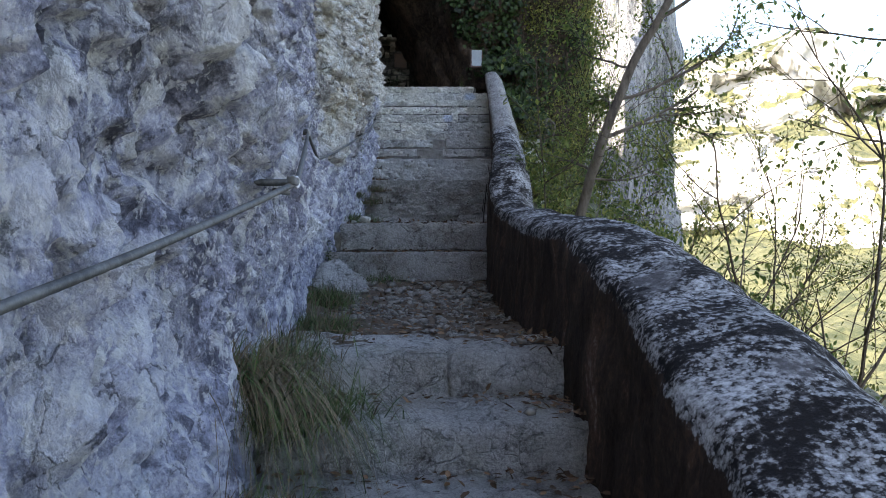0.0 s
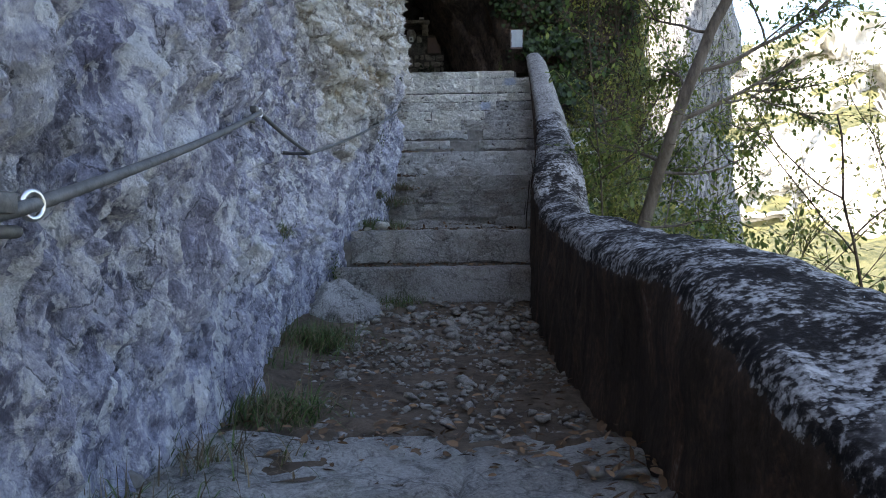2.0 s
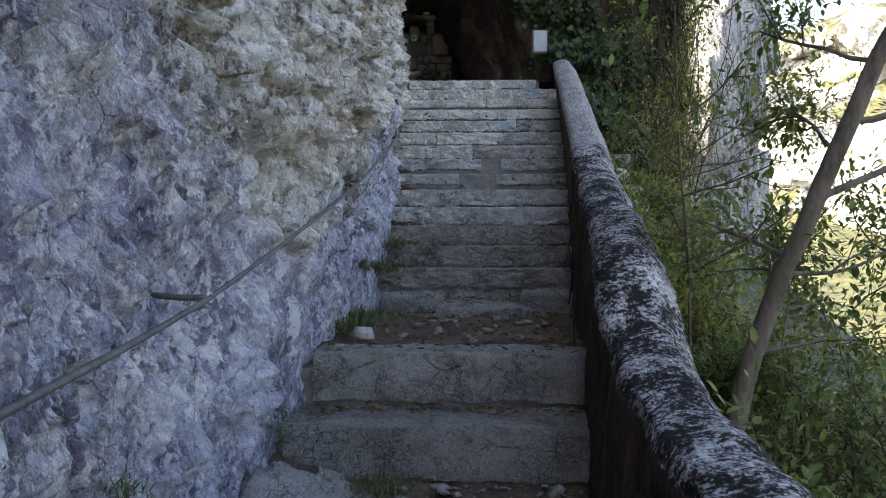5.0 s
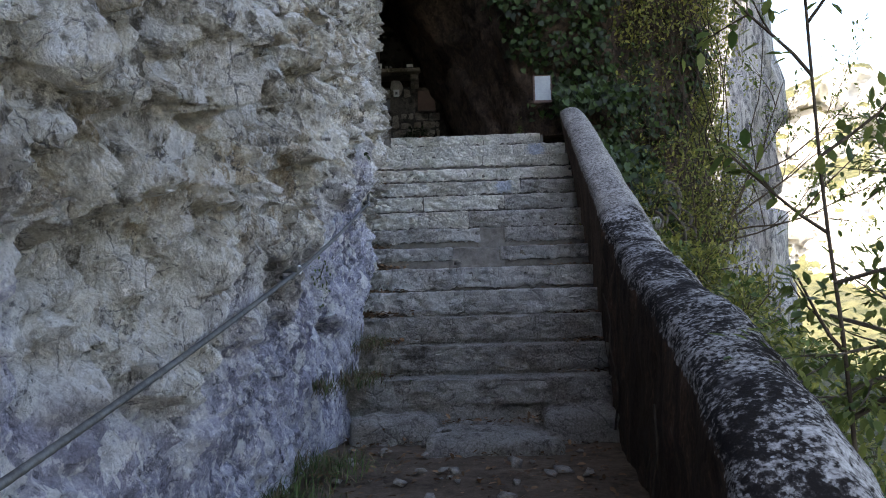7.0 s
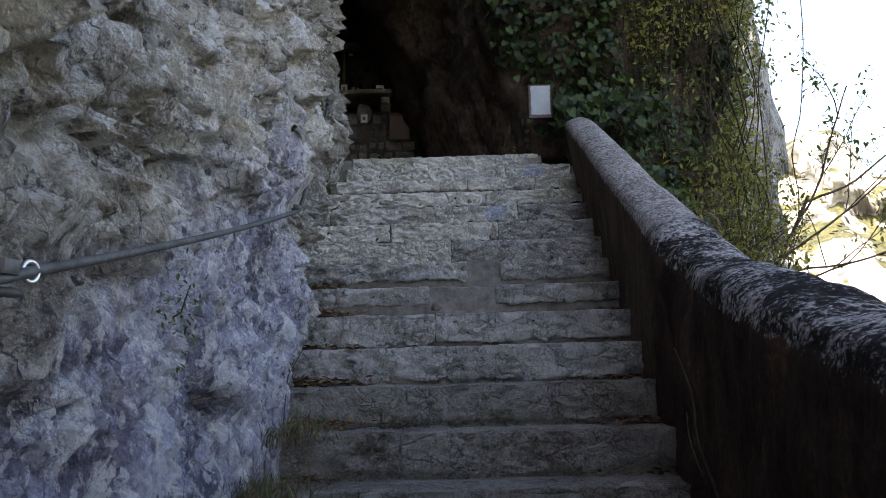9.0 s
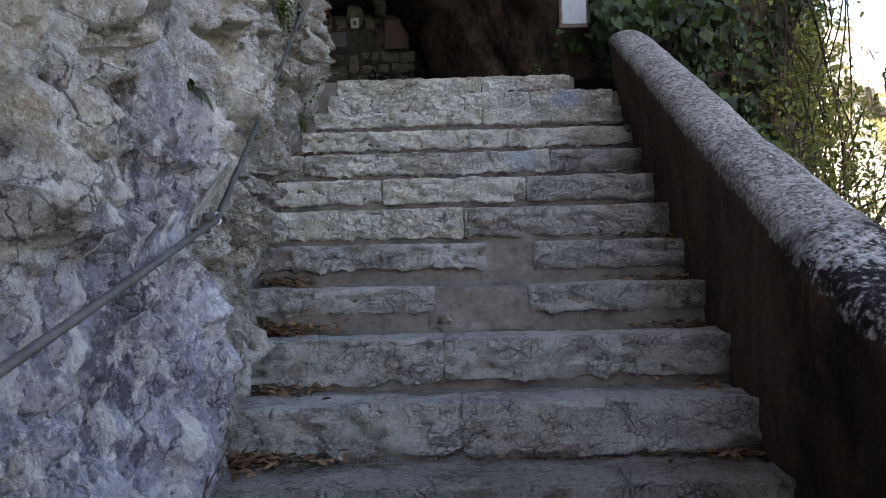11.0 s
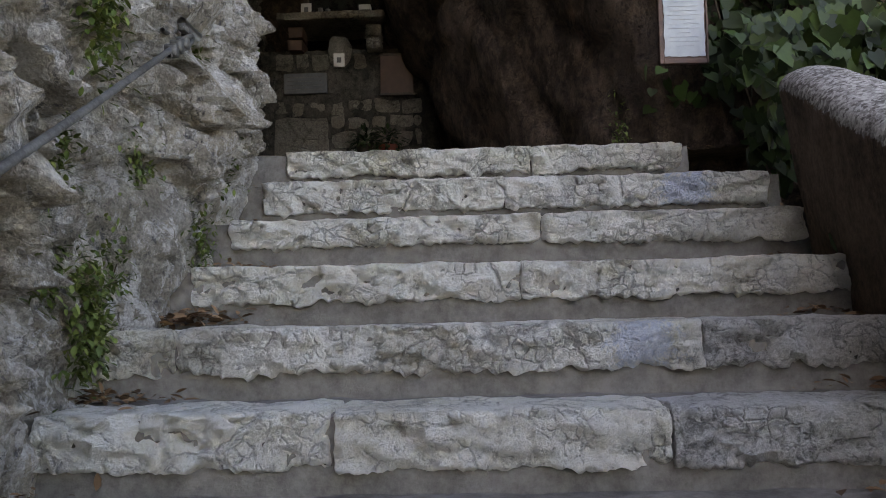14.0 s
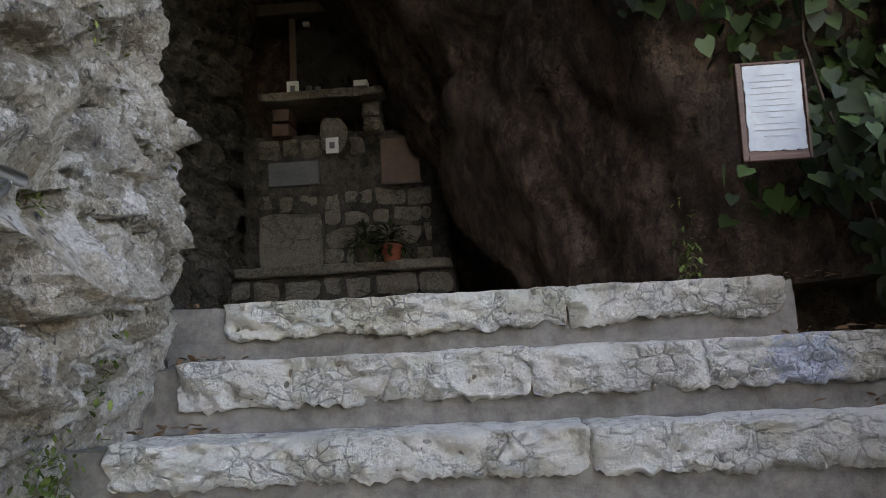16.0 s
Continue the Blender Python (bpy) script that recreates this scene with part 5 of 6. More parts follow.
def build_tree(name, label, category, base, trunk_pts, radius, limbs, seed, leaf_size, per, mat, reach=0.09, wood=None):
    rng = np.random.default_rng(seed)
    tree = thing(name, label, category, base)
    line = smooth_line(trunk_pts, 0.08)
    wob = np.stack([fbm(line * 2 + k, 3, k) for k in range(3)], 1) * radius * 0.5
    wood = wood or M_BARK
    twig = "twig_mass"
    part_np("trunk", *tube(line + wob, np.linspace(radius, radius * 0.45, len(line)), 12), wood, tree)
    tips, fine = [], []
    for f, d, ln, r, depth, forks in limbs:
        tubes = []
        grow(line[int(f * (len(line) - 1))], d, ln, r, depth, rng, tubes, tips, forks=forks)
        part_np("limb", *tubes[0], wood, tree)
        fine += tubes[1:]
    part_np(twig, *join_np(fine), wood, tree)["kind"] = "stuff"
    if per:
        part_np("crown", *leafy(tips, per, reach, leaf_size, rng), mat, tree)
    return tree


build_tree("leaning_tree", "slender leaning tree with grey bark and sparse leaves", "tree", (1.3, 8.85, 0.4),
           [(1.25, 8.95, 0.2), (1.32, 8.8, 1.2), (1.42, 8.6, 1.98), (1.63, 8.3, 2.74), (1.88, 8.25, 3.35), (2.22, 8.2, 3.95), (2.7, 8.2, 5.2)], 0.064,
           [(0.30, (0.8, 0.5, 0.25), 0.9, 0.014, 2, 4), (0.36, (0.3, 0.8, 0.4), 0.9, 0.014, 2, 4), (0.40, (0.9, 0.2, 0.0), 1.0, 0.014, 2, 4), (0.42, (-0.3, 0.6, 0.35), 0.7, 0.016, 2, 3), (0.52, (0.2, 0.9, 0.3), 0.9, 0.014, 2, 4), (0.48, (0.9, 0.1, 0.35), 1.1, 0.022, 2, 4), (0.55, (1.0, 0.2, 0.1), 1.2, 0.02, 2, 4), (0.62, (-0.5, 0.5, 0.3), 0.7, 0.014, 2, 3),
            (0.72, (1, -0.2, 0.3), 1.3, 0.022, 2, 4), (0.8, (0.8, -0.7, 0.3), 1.3, 0.02, 2, 4), (0.9, (1, 0.3, 0.4), 1.3, 0.02, 2, 4), (0.98, (0.6, -0.3, 0.5), 1.2, 0.02, 2, 4)], 21, 0.052, 12, M_TREE_LEAF, 0.17)
build_tree("sapling", "young sapling with dark pointed leaves beyond the parapet", "sapling", (1.06, 8.8, 1.0),
           [(1.06, 8.8, 0.9), (1.07, 8.8, 1.9), (1.04, 8.77, 2.4), (0.99, 8.75, 2.9), (0.96, 8.75, 3.7)], 0.010,
           [(0.45, (0.8, -0.2, 0.6), 0.6, 0.01, 1, 3), (0.55, (-0.3, 0.3, 0.5), 0.3, 0.008, 1, 3), (0.62, (0.8, -0.4, 0.3), 0.5, 0.008, 1, 3), (0.7, (-0.5, 0.2, 0.5), 0.4, 0.007, 1, 3),
            (0.78, (0.7, 0, 0.5), 0.5, 0.007, 1, 3), (0.86, (-0.6, -0.2, 0.5), 0.4, 0.007, 1, 3), (0.93, (0.5, -0.3, 0.6), 0.45, 0.006, 1, 3)], 22, 0.065, 3, M_TREE_LEAF, 0.06, M_TWIG)
for bx, by, bz, sd, per, lean in ((2.15, 4.9, -0.6, 31, 0, 0.1), (2.9, 5.6, -1.2, 32, 2, -0.1), (2.3, 6.9, -0.4, 33, 5, 0.05), (3.0, 8.2, -0.6, 34, 6, 0.05)):
    build_tree("bare_shrub" if per == 0 else "thin_shrub", "thin bare shrub with dark twigs on the slope" if per == 0 else "thin shrub with a few small leaves on the slope", "shrub", (bx, by, bz),
               [(bx, by, bz - 0.3), (bx + 0.05, by, bz + 0.6), (bx + 0.15 + lean, by - 0.1, bz + 1.4)], 0.022,
               [(0.3, (0.5, -0.2, 1), 1.7, 0.012, 2, 3), (0.5, (-0.6, 0.1, 1), 1.6, 0.012, 2, 3), (0.7, (0.8, 0.2, 0.8), 1.5, 0.010, 2, 3), (0.95, (-0.1, -0.2, 1), 1.6, 0.012, 2, 3), (0.9, (0.5, 0, 1), 1.4, 0.010, 2, 3)], sd, 0.036, per * 2, M_SHRUB, 0.07, M_TWIG)
build_tree("overhanging_branch", "branch tip with dark leaves hanging above the slope", "branch", (3.4, 6.0, 1.5),
           [(3.6, 5.4, -1.0), (3.5, 5.6, 1.2), (3.3, 5.8, 2.6), (3.2, 6.0, 4.2)], 0.05,
           [(0.6, (-0.8, 0.2, 0.2), 1.0, 0.009, 2, 3), (0.75, (-0.7, 0.5, 0.3), 1.2, 0.009, 2, 3), (0.9, (-0.6, 0.3, 0.1), 1.2, 0.009, 2, 3)], 35, 0.06, 3, M_TREE_LEAF, 0.09, M_TWIG)
build_tree("cliff_shrub", "wiry shrub with small leaves growing from the rock edge", "shrub", (2.5, 15.2, 3.0),
           [(2.3, 15.9, 2.9), (2.5, 15.3, 3.3), (2.75, 15.0, 3.9)], 0.03,
           [(0.4, (0.9, -0.5, 0.2), 1.3, 0.012, 2, 3), (0.5, (1.0, -0.3, 0.35), 1.6, 0.012, 2, 4), (0.6, (0.9, -0.2, 0.6), 1.6, 0.012, 2, 4), (0.8, (0.6, -0.2, 0.9), 1.3, 0.012, 2, 3), (0.95, (1, 0, 0.5), 1.5, 0.012, 2, 4)], 36, 0.05, 4, M_TREE_LEAF, 0.1, M_TWIG)


def build_bush(at, wide, tall, seed, size, count, mat, label):
    rng = np.random.default_rng(seed)
    bush = thing("bush", label, "bush", at, "bushes beyond the parapet")
    tubes, tips = [], []
    for k in range(9):
        d = np.array([rng.normal() * 0.8, rng.normal() * 0.8, 1.0])
        grow(np.array(at) + [rng.normal() * wide * 0.25, rng.normal() * wide * 0.25, -0.1], d * [wide / tall, wide / tall, 1], tall * rng.uniform(0.5, 0.8), 0.012, 2, rng, tubes, tips, 0.7, 0.1, 0.3, 3)
    part_np("twig_mass", *join_np(tubes), M_TWIG, bush)["kind"] = "stuff"
    sel = [tips[i] for i in rng.choice(len(tips), min(count, len(tips)), replace=False)]
    part_np("foliage", *leafy(sel, max(2, 5 * count // (2 * len(sel))), 0.17, size, rng), mat, bush)


SHRUB_TEXT = "tangled olive-green bush with yellowing leaves beyond the parapet"
DARK_TEXT = "dense dark green bush beyond the parapet"
for i, (x, y, z, w, t, s, c, m) in enumerate([
        (1.85, 10.2, 1.1, 0.6, 1.1, 0.055, 900, M_SHRUB), (1.65, 11.4, 1.6, 0.6, 0.8, 0.05, 1200, M_SHRUB), (1.6, 12.6, 2.1, 0.6, 0.9, 0.05, 1200, M_SHRUB), (1.6, 13.7, 2.5, 0.6, 1.0, 0.05, 1200, M_SHRUB),
        (1.8, 14.7, 3.0, 0.8, 1.5, 0.05, 1300, M_SHRUB), (1.85, 13.2, 1.2, 0.5, 1.0, 0.055, 900, M_SHRUB), (2.15, 15.4, 2.6, 0.6, 1.4, 0.05, 1000, M_SHRUB), (2.0, 11.0, 0.5, 0.6, 0.9, 0.06, 800, M_TREE_LEAF),
        (1.9, 7.6, 0.5, 0.7, 1.4, 0.075, 700, M_TREE_LEAF), (2.4, 8.6, 0.4, 0.9, 1.6, 0.075, 900, M_TREE_LEAF), (1.95, 9.4, 0.8, 0.6, 1.1, 0.065, 700, M_TREE_LEAF), (2.6, 16.3, 3.2, 0.4, 1.2, 0.05, 600, M_SHRUB),
        (1.7, 6.0, 0.3, 0.6, 1.1, 0.06, 500, M_TREE_LEAF), (2.8, 10.0, -0.4, 0.8, 1.3, 0.07, 700, M_TREE_LEAF), (1.7, 4.2, 0.0, 0.5, 0.9, 0.05, 350, M_SHRUB), (1.55, 9.9, 1.2, 0.5, 0.8, 0.06, 700, M_TREE_LEAF), (2.3, 9.0, 0.6, 0.7, 1.1, 0.065, 800, M_TREE_LEAF), (1.5, 10.8, 1.4, 0.5, 0.8, 0.055, 700, M_SHRUB), (2.6, 10.6, 0.4, 0.7, 1.1, 0.06, 800, M_TREE_LEAF), (1.4, 8.1, 0.9, 0.4, 0.6, 0.06, 500, M_TREE_LEAF), (3.2, 9.4, -0.6, 0.8, 1.4, 0.07, 800, M_TREE_LEAF), (3.4, 12.0, -0.4, 0.9, 1.3, 0.07, 800, M_SHRUB)]):
    build_bush((x, y, z), w, t, 50 + i, s, c, m, SHRUB_TEXT if m is M_SHRUB else DARK_TEXT)


# ---- grass, litter and stones ----
def build_grass(at, count, length, dry, lean, seed, wide=0.12, label="tuft of long green and straw-coloured grass by the rock"):
    rng = np.random.default_rng(seed)
    tuft = thing("grass_tuft", label, "grass", at, "grass tufts along the rock")
    for mat, n, nm in ((M_GRASS, int(1.8 * count * (1 - dry)), "green_grass"), (M_DRY, int(1.8 * count * dry), "dry_grass")):
        vs, fs = [], []
        base = np.array(at) + rng.normal(size=(n, 3)) * np.array([wide, wide, 0.02])
        ang = rng.uniform(0, 2 * np.pi, n)
        d = np.stack([np.cos(ang), np.sin(ang), np.zeros(n)], 1) * rng.uniform(0.2, 0.9, (n, 1)) + np.array(lean)
        ln = length * rng.uniform(0.5, 1.2, n)
        side = np.stack([-np.sin(ang), np.cos(ang), np.zeros(n)], 1) * 0.0024
        s = np.linspace(0, 1, 6)
        for j, f in enumerate(s):
            c = base + ln[:, None] * (d * f * 0.9 + np.array([0, 0, 1.0]) * (0.9 * f - 1.15 * f * f * np.linalg.norm(d, axis=1)[:, None] ** 0.7))
            w = side * (1 - 0.85 * f)
            vs.append(np.stack([c - w, c + w], 1))
        v = np.stack(vs, 1)
        idx = np.arange(n)[:, None, None] * 12
        q = np.array([(2 * j, 2 * j + 1, 2 * j + 3, 2 * j + 2) for j in range(5)])[None]
        ob = part_np(nm, v.reshape(-1, 3), (idx + q).reshape(-1, 4), mat, tuft)
        ob["kind"] = "stuff"


for i, (at, n, ln, dry, lean, w) in enumerate([
        ((-0.62, 2.55, 1.08), 420, 0.40, 0.8, (0.3, -0.25, -0.1), 0.08), ((-0.50, 2.85, 0.92), 420, 0.34, 0.3, (0.25, -0.25, 0), 0.11), ((-0.58, 2.2, 0.74), 300, 0.3, 0.5, (0.2, -0.2, 0), 0.1), ((-0.62, 3.1, 1.08), 260, 0.25, 0.5, (0.2, 0, 0), 0.1),
        ((-0.66, 4.35, 1.07), 430, 0.24, 0.4, (0.15, -0.05, 0), 0.10), ((-0.62, 3.7, 1.08), 120, 0.18, 0.7, (0.1, 0, 0), 0.10), ((-0.88, 6.2, 1.10), 560, 0.28, 0.35, (0.15, 0, 0), 0.11),
        ((-0.92, 5.5, 1.1), 70, 0.22, 0.4, (0.1, 0, 0), 0.12), ((-1.04, 6.14, 1.72), 70, 0.1, 0.4, (0.3, -0.1, 0), 0.03), ((-0.6, 7.95, 1.2), 160, 0.14, 0.2, (0, -0.2, 0), 0.12),
        ((-1.0, 11.55, 2.3), 240, 0.2, 0.75, (0.15, -0.1, 0), 0.1), ((-1.02, 11.2, 2.1), 260, 0.22, 0.6, (0.15, -0.1, 0), 0.1), ((-1.04, 9.3, 1.8), 220, 0.2, 0.3, (0.1, 0, 0), 0.1),
        ((-1.12, 10.4, 2.15), 120, 0.14, 0.6, (0.2, -0.1, 0), 0.04), ((-0.98, 10.0, 1.8), 260, 0.2, 0.4, (0.1, 0, 0), 0.12)]):
    build_grass((max(at[0], cliff_at(at[1], at[2] + 0.1) + 0.03), at[1], at[2]), n, ln, dry, lean, 100 + i, w)


def stone_np(size, rng):
    """An angular broken stone."""
    bm = bmesh.new()
    for p in scatter_dirs(10, rng) * rng.uniform(0.36, 0.6, (10, 1)):
        bm.verts.new((p[0], p[1], p[2] * 0.6))
    res = bmesh.ops.convex_hull(bm, input=bm.verts[:])
    bmesh.ops.delete(bm, geom=[v for v in res["geom_interior"] if isinstance(v, bmesh.types.BMVert)], context="VERTS")
    bmesh.ops.triangulate(bm, faces=bm.faces[:])
    bm.verts.index_update()
    co, fc = np.array([v.co[:] for v in bm.verts]) * size, np.array([[v.index for v in f.verts] for f in bm.faces])
    bm.free()
    return co, fc


def build_stones():
    rng = np.random.default_rng(8)
    kinds = [mesh_of("stone", *stone_np(1.0, rng), M_RUBBLE, False) for _ in range(7)]
    land = lambda x, y: float(np.interp(y, [3.5, 4.5, 6.4, 7.6, 8.2], [1.075, 1.06, 1.05, 1.11, 1.22]))
    for i in range(270):
        y = rng.uniform(3.7, 8.0) if rng.random() < 0.55 else rng.uniform(6.3, 8.02)
        x = rng.uniform(-0.85, 0.4)
        s = rng.uniform(0.03, 0.085) * (1.45 if y > 6.6 else 1.0)
        ob = new("loose_stone", kinds[i % 7])
        ob.matrix_basis = pose(x, y, land(x, y) + s * 0.16, rng.uniform(-20, 20), rng.uniform(-20, 20), rng.uniform(0, 360)) @ Matrix.Diagonal((s * rng.uniform(0.8, 1.5), s, s, 1))
        tagged(ob, "small broken limestone piece lying on the earth landing", "stone", "loose stones on the landing")
    for i in range(60):
        x, y = rng.uniform(-0.95, 0.46), 11.2 - 2.2 * rng.random() ** 1.8
        s = rng.uniform(0.03, 0.10)
        ob = new("loose_stone", kinds[i % 7])
        ob.matrix_basis = pose(x, y, 1.758 + s * 0.16 + (0.07 if y > 10.55 and -0.5 < x < 0.26 else 0), rng.uniform(-20, 20), rng.uniform(-20, 20), rng.uniform(0, 360)) @ Matrix.Diagonal((s * rng.uniform(0.8, 1.5), s, s, 1))
        tagged(ob, "small broken limestone piece lying below the upper flight", "stone", "loose stones below the upper flight")
    for x, y, z, s, lab in ((-0.82, 9.0, 1.81, 0.17, "white limestone lump lying on the broad tread"), (0.42, 3.55, 1.1, 0.1, "flat pale stone beside the parapet foot"), (0.33, 3.6, 1.1, 0.07, "flat pale stone beside the parapet foot"),
                            (-0.36, 12.97, 2.92, 0.09, "pale stone lump lying on a step"), (-0.92, 8.68, 1.775, 0.08, "white limestone chip lying on the broad tread"), (-0.75, 3.5, 1.1, 0.09, "grey stone beside the grass"), (0.3, 2.95, 0.93, 0.06, "small flat stone on the step")):
        ob = new("loose_stone", mesh_of("stone", *stone_np(s, rng), M_STONE if s in (0.17, 0.08) else M_RUBBLE, False))
        ob.matrix_basis = pose(x, y, z, 0, 0, rng.uniform(0, 360))
        tagged(ob, lab, "stone", "loose stones on the landing")
    v, f = block((-1.2, 7.2, 0.95), (-0.66, 8.02, 1.36), 0.03, 0.05, 5, 0.2)
    v[:, 2] -= 0.35 * np.clip(v[:, 0] + 1.0, 0, 1) * (v[:, 2] > 1.1) + 0.25 * np.clip(7.5 - v[:, 1], 0, 1)
    ob = new("boulder", mesh_of("boulder", v, f, M_OLD_STEP))
    tagged(ob, "sloping grey boulder lying against the foot of the cliff", "boulder")
    pieces = []
    for i in range(2200):
        y, x = rng.uniform(3.6, 8.05), rng.uniform(-0.95, 0.46)
        s = rng.uniform(0.01, 0.042)
        v, f = stone_np(s, rng) if i < 40 else pieces[i % 40]
        if i >= 40:
            v = (v - v.mean(0)) * rng.uniform(0.6, 1.3)
            a = rng.uniform(0, 6.28)
            v = v @ np.array([[math.cos(a), math.sin(a), 0], [-math.sin(a), math.cos(a), 0], [0, 0, 1]])
        pieces.append((v + np.array([x, y, land(x, y) + 0.004]), f))
    ob = new("gravel", mesh_of("gravel", *join_np(pieces), M_RUBBLE, False))
    tagged(ob, "loose grey limestone gravel strewn over the landing", "gravel", kind="stuff")


build_stones()


def build_litter():
    rng = np.random.default_rng(15)
    at = []
    for k, (y, z) in enumerate(NOSE):
        r = float(inner_x(y))
        left = {3: 60, 4: 160, 5: 70, 8: 150, 9: 420, 10: 90, 11: 200, 12: 220, 13: 80}.get(k, 22)
        a = np.stack([cliff_at(y + 0.25, z + 0.06) + 0.02 + np.abs(rng.normal(0, 0.13, left)), y + RUN - np.abs(rng.normal(0, 0.09, left)), z + 0.006 + 0.03 * rng.random(left) * (left > 100)], 1)
        m = {8: 60, 9: 90, 11: 60, 12: 80}.get(k, 25)
        b = np.stack([r - np.abs(rng.normal(0, 0.16, m)), y + RUN - np.abs(rng.normal(0, 0.06, m)), np.full(m, z + 0.006)], 1)
        at += [a, b]
    for k, (y, z) in enumerate(LOW_NOSE[:4]):
        m = 90
        yy = y + 0.5 - np.abs(rng.normal(0, 0.12, m)) if k else y + 0.3 + rng.random(m) * 0.5
        at.append(np.stack([rng.uniform(-0.7, 0.5, m), yy, np.full(m, z + 0.008)], 1))
        at.append(np.stack([0.5 - np.abs(rng.normal(0, 0.12, 60)), y + 0.45 * rng.random(60), np.full(60, z + 0.008)], 1))
    y = rng.uniform(3.6, 8.0, 500)
    at.append(np.stack([rng.uniform(-0.9, 0.45, 500), y, np.interp(y, [3.5, 4.5, 6.4, 7.6, 8.2], [1.09, 1.08, 1.07, 1.13, 1.24])], 1))
    y = rng.uniform(8.6, 11.2, 800)
    at.append(np.stack([rng.uniform(-1.05, 0.5, 800), y, np.full(800, 1.765)], 1))
    at.append(np.stack([rng.uniform(-1.0, 0.45, 220), 8.52 - np.abs(rng.normal(0, 0.07, 220)), np.full(220, 1.47)], 1))
    at.append(np.stack([rng.uniform(-1.0, 0.45, 160), 11.22 - np.abs(rng.normal(0, 0.1, 160)), np.full(160, 1.85)], 1))
    at = np.concatenate(at)
    n = len(at)
    at[:, 2] += 0.022 * rng.random(n)
    d = scatter_dirs(n, rng)
    d[:, 2] *= 0.25
    ob = new("leaf_litter", mesh_of("leaf_litter", *leaves(at, np.array([[0, 0, 1.0]]) + 0.6 * scatter_dirs(n, rng), d, rng.uniform(0.022, 0.05, n), LEAF_OVAL, rng), M_LITTER))
    tagged(ob, "dry brown fallen leaves gathered on the steps", "leaf litter", kind="stuff")


build_litter()


def build_wall_plants():
    rng = np.random.default_rng(27)
    for x, y, z, n, s in ((-1.17, 15.0, 4.75, 90, 0.03), (-1.2, 15.2, 4.45, 70, 0.03), (-1.17, 14.75, 4.3, 120, 0.028), (-1.16, 15.45, 5.2, 60, 0.03), (-1.12, 14.3, 4.35, 260, 0.035), (-1.12, 14.25, 4.05, 300, 0.035), (-1.12, 14.4, 3.85, 260, 0.035), (-1.12, 14.1, 4.6, 160, 0.032), (-1.12, 14.6, 3.95, 120, 0.03), (-1.18, 15.6, 4.95, 40, 0.035), (-1.18, 14.6, 5.1, 60, 0.03),
                          (-0.9, 10.3, 2.75, 40, 0.025), (-1.2, 15.1, 4.08, 90, 0.03), (-1.0, 8.0, 1.5, 60, 0.025), (0.35, 16.2, 4.62, 60, 0.03)):
        x = cliff_at(y, z) + 0.015 if x < 0 else x
        n, s = int(n * 2.6), s * 0.85
        pl = thing("wall_plant", "small green and dry wall plant rooted in a rock crack", "plant", (x, y, z), "plants on the rock")
        d = scatter_dirs(n, rng) + np.array([0.5, -0.2, -0.1])
        at = np.array([(x, y, z)]) + rng.normal(size=(n, 3)) * np.array([0.022, 0.05, 0.085])
        part_np("leaves", *leaves(at, d, d + [0, 0, -0.3], np.full(n, s), LEAF_OVAL, rng), M_MOSS, pl)
        part_np("stem", *tube([(x - 0.08, y, z - 0.05), (x, y, z), (x + 0.02, y, z + 0.06)], [0.004, 0.003, 0.002], 5), M_TWIG, pl)


def build_fern():
    y, z = 11.42, 3.58
    x = cliff_at(y, z) + 0.01
    fern = thing("rock_plant", "small plant with long drooping dark green leaves on the rock", "plant", (x, y, z), "plants on the rock")
    for k, (a, ln) in enumerate(((-0.5, 0.11), (0.1, 0.12), (0.5, 0.10), (0.9, 0.08), (-1.0, 0.08), (0.3, 0.09))):
        f = np.linspace(0, 1, 9)
        mid = np.stack([x + 0.025 * f + 0.004 * k * f, y + ln * math.sin(a) * f * 1.2, z + ln * (0.45 * f - (0.75 + 0.25 * a) * f * f)], 1)
        w = 0.008 * np.sin(np.pi * (0.08 + 0.92 * f)) + 0.001
        side = np.array([0.3, math.cos(a), math.sin(a)])
        v = np.stack([mid - side * w[:, None], mid + np.array([0, 0, 0.003]), mid + side * w[:, None]], 1).reshape(-1, 3)
        part_np("leaf", v, grid_faces(9, 3), M_IVY, fern)


build_wall_plants()
build_fern()


def build_roots():
    rng = np.random.default_rng(41)
    root = thing("root_tangle", "tangle of exposed roots on the bank beyond the parapet", "roots", (1.9, 15.0, 3.3))
    for k in range(7):
        p = np.array([1.75 + 0.2 * rng.random(), 15.3, 3.85])
        pts = [p]
        for j in range(6):
            p = p + np.array([0.10 * rng.normal() - 0.02, -0.14, -0.13 + 0.05 * rng.normal()])
            pts.append(p)
        part_np("root", *tube(smooth_line(pts, 0.05), np.linspace(0.03, 0.012, len(smooth_line(pts, 0.05))), 7), M_BARK, root)


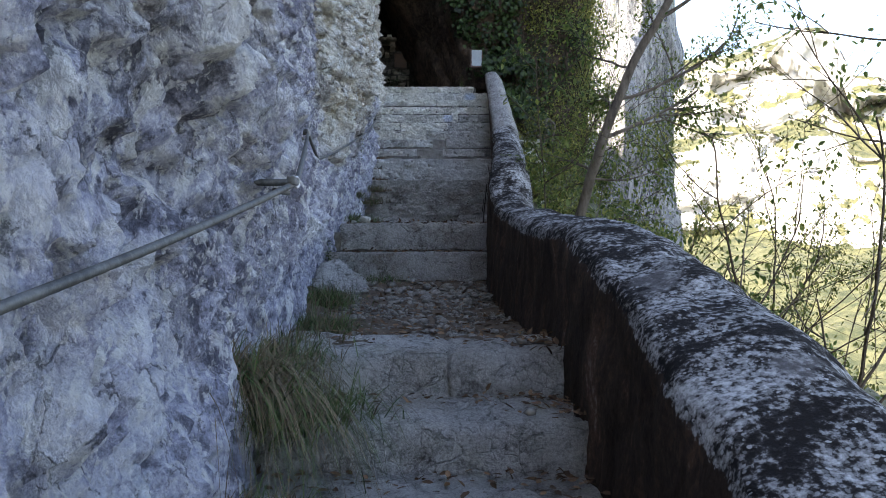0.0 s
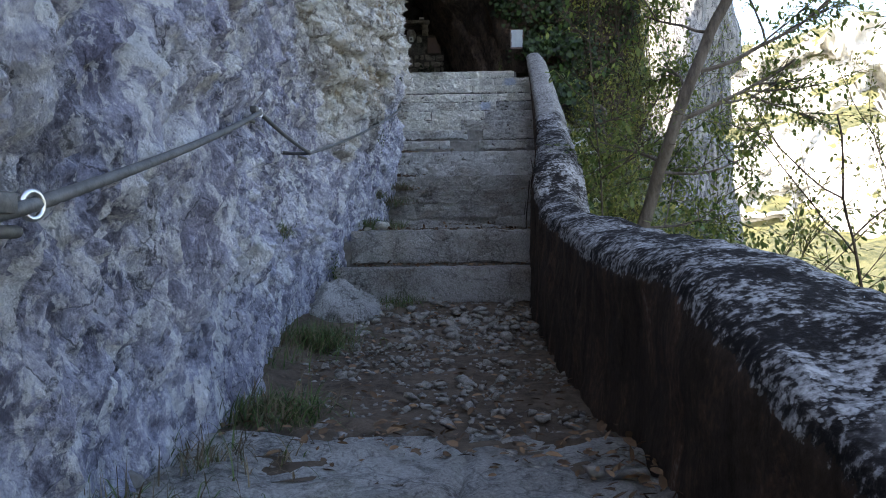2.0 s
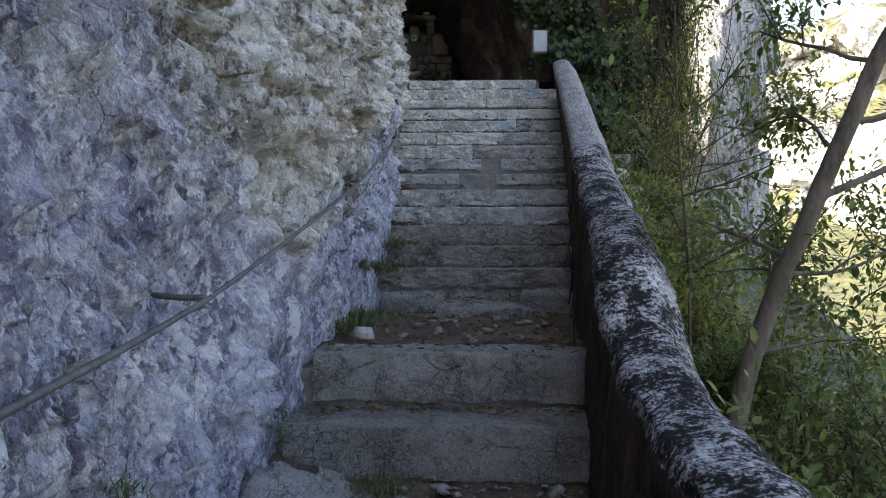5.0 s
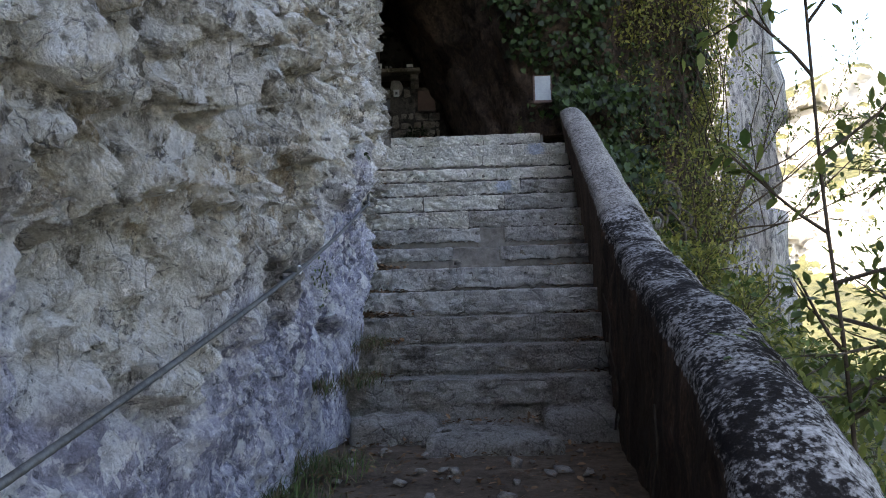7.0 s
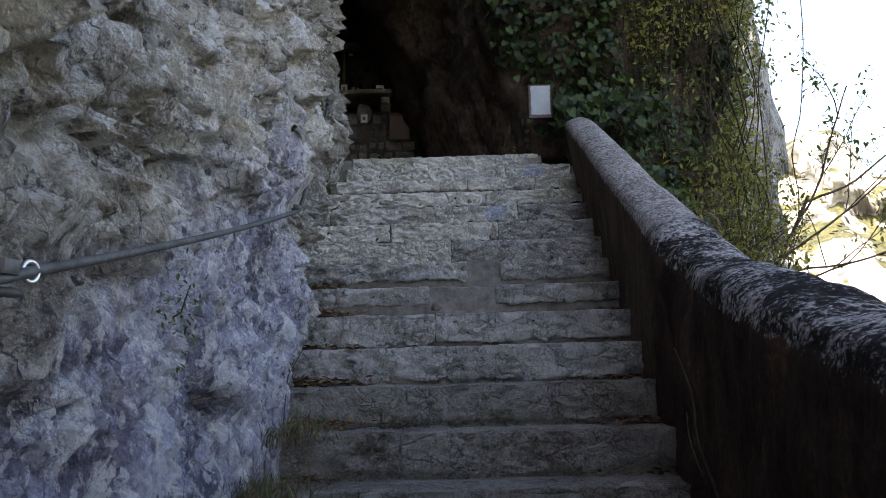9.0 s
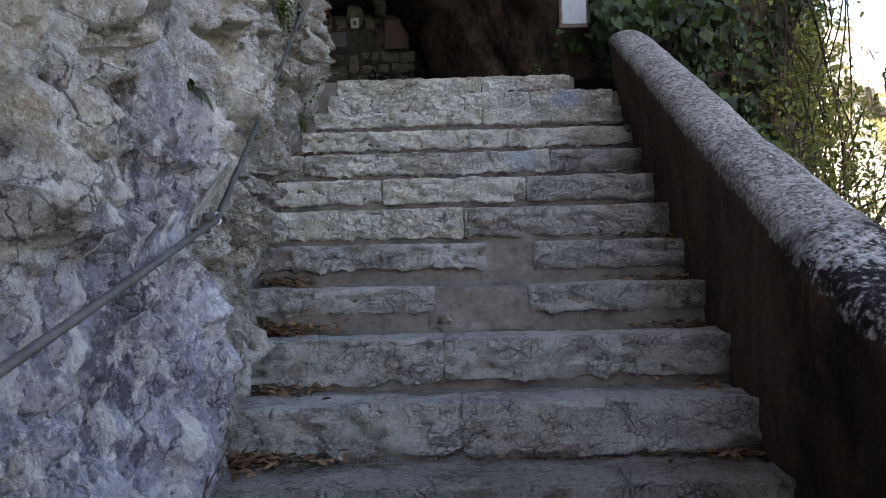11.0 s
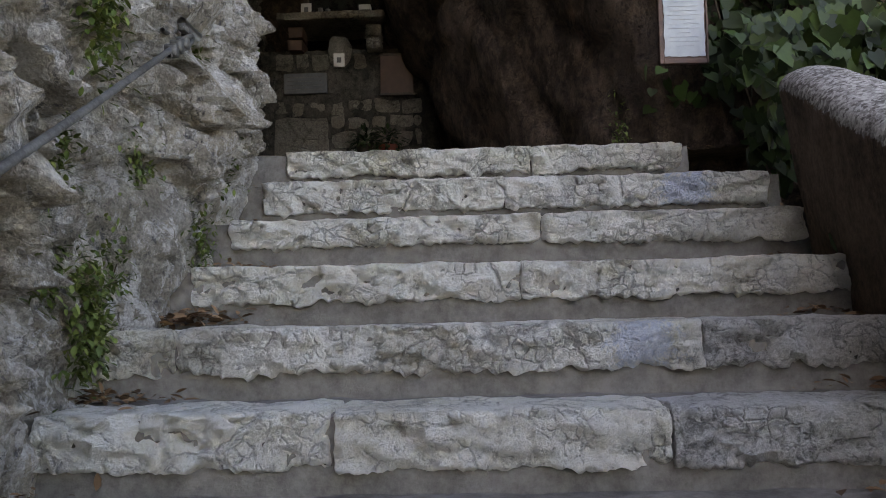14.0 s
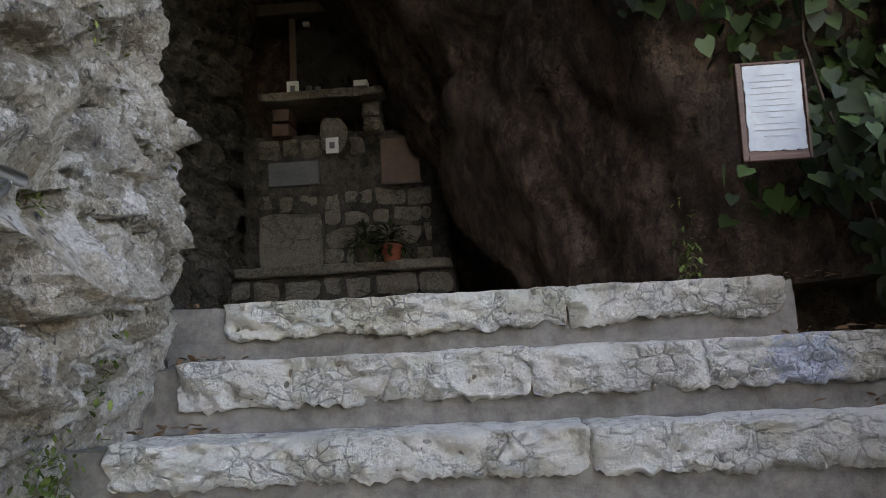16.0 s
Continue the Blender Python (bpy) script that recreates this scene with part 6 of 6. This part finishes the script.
def build_vines():
    for pts, r in (([(0.60, 11.25, 2.62), (0.615, 11.1, 2.45), (0.585, 10.95, 2.3), (0.60, 10.8, 2.1), (0.57, 10.75, 1.85)], 0.007),
                   ([(0.47, 9.1, 2.2), (0.455, 9.0, 2.05), (0.44, 9.03, 1.9), (0.43, 8.9, 1.75)], 0.007)):
        vine = thing("dead_vine", "dead dark vine stem clinging to the parapet's inner face", "vine", pts[-1], "vines on the parapet")
        line = smooth_line(pts, 0.03)
        part_np("stem", *tube(line, np.linspace(r * 0.6, r, len(line)), 8), M_STEM, vine)
        off = line[len(line) // 3:len(line) * 2 // 3] + np.array([-0.015, 0.05, 0.0])
        part_np("side_stem", *tube(off, np.linspace(r * 0.3, r * 0.6, len(off)), 6), M_STEM, vine)


build_roots()
build_vines()


def build_hillside():
    rng = np.random.default_rng(61)
    n = 26000
    x = 1.35 + 7 * rng.random(n) ** 1.6
    y = rng.uniform(2.5, 22, n)
    c = np.stack([x, y, np.zeros(n)], 1)
    tuft = fbm(c * 1.7, 3, 5)
    keep = (tuft > -0.25) & ((x > 1.5) | (y > 9)) & ~((x < 3.6) & (y > 15.8))
    x, y, tuft = x[keep], y[keep], tuft[keep]
    n = len(x)
    at = np.stack([x, y, ground_h(x, y) + rng.random(n) * (0.08 + 0.45 * np.clip(tuft, 0, 1))], 1)
    yellow = rng.random(n) < 0.6
    for mat, pick, name, label in ((M_SHRUB, yellow, "hillside_scrub", "low yellow-green scrub covering the steep hillside"), (M_GRASS, ~yellow, "hillside_weeds", "dark green weeds covering the steep hillside")):
        k = int(pick.sum())
        d = scatter_dirs(k, rng, 0.7)
        ob = new(name, mesh_of(name, *leaves(at[pick], np.array([[0, 0, 1.0]]) + 0.8 * scatter_dirs(k, rng), d, rng.uniform(0.06, 0.14, k), LEAF_OVAL, rng), mat))
        tagged(ob, label, "scrub", kind="stuff")
    for i in range(16):
        y = rng.uniform(10.2, 15.0)
        x = float(inner_x(y) + parapet_w(y)) + rng.uniform(0.12, 0.45)
        z = float(ground_h(np.array([x]), np.array([y]))[0])
        s = rng.uniform(0.14, 0.34)
        ob = new("bank_stone", mesh_of("stone", *stone_np(s, rng), M_STONE_GREY, False))
        ob.matrix_basis = pose(x, y, z + s * 0.12, rng.uniform(-15, 15), rng.uniform(-15, 15), rng.uniform(0, 360))
        tagged(ob, "pale angular stone on the bank beyond the parapet", "stone", "stones on the bank")


build_hillside()


def build_twigs():
    for label, pts in (("bare dry twig leaning against the cliff beside a step", [(-0.98, 11.55, 2.3), (-1.0, 11.75, 2.55), (-0.97, 12.05, 2.9)]),
                       ("bare dry twig leaning against the cliff beside a step", [(-1.0, 11.3, 2.12), (-1.04, 11.5, 2.4), (-1.02, 11.62, 2.62)])):
        tw = thing("dry_twig", label, "twig", pts[0], "twigs by the cliff")
        part_np("stalk", *tube(smooth_line(pts, 0.05), np.linspace(0.004, 0.0018, len(smooth_line(pts, 0.05))), 6), M_TWIG, tw)
        side = [pts[1], (pts[1][0] + 0.05, pts[1][1] + 0.1, pts[1][2] + 0.12)]
        part_np("side_shoot", *tube(smooth_line(side, 0.04), np.linspace(0.0024, 0.0012, len(smooth_line(side, 0.04))), 6), M_TWIG, tw)


build_twigs()
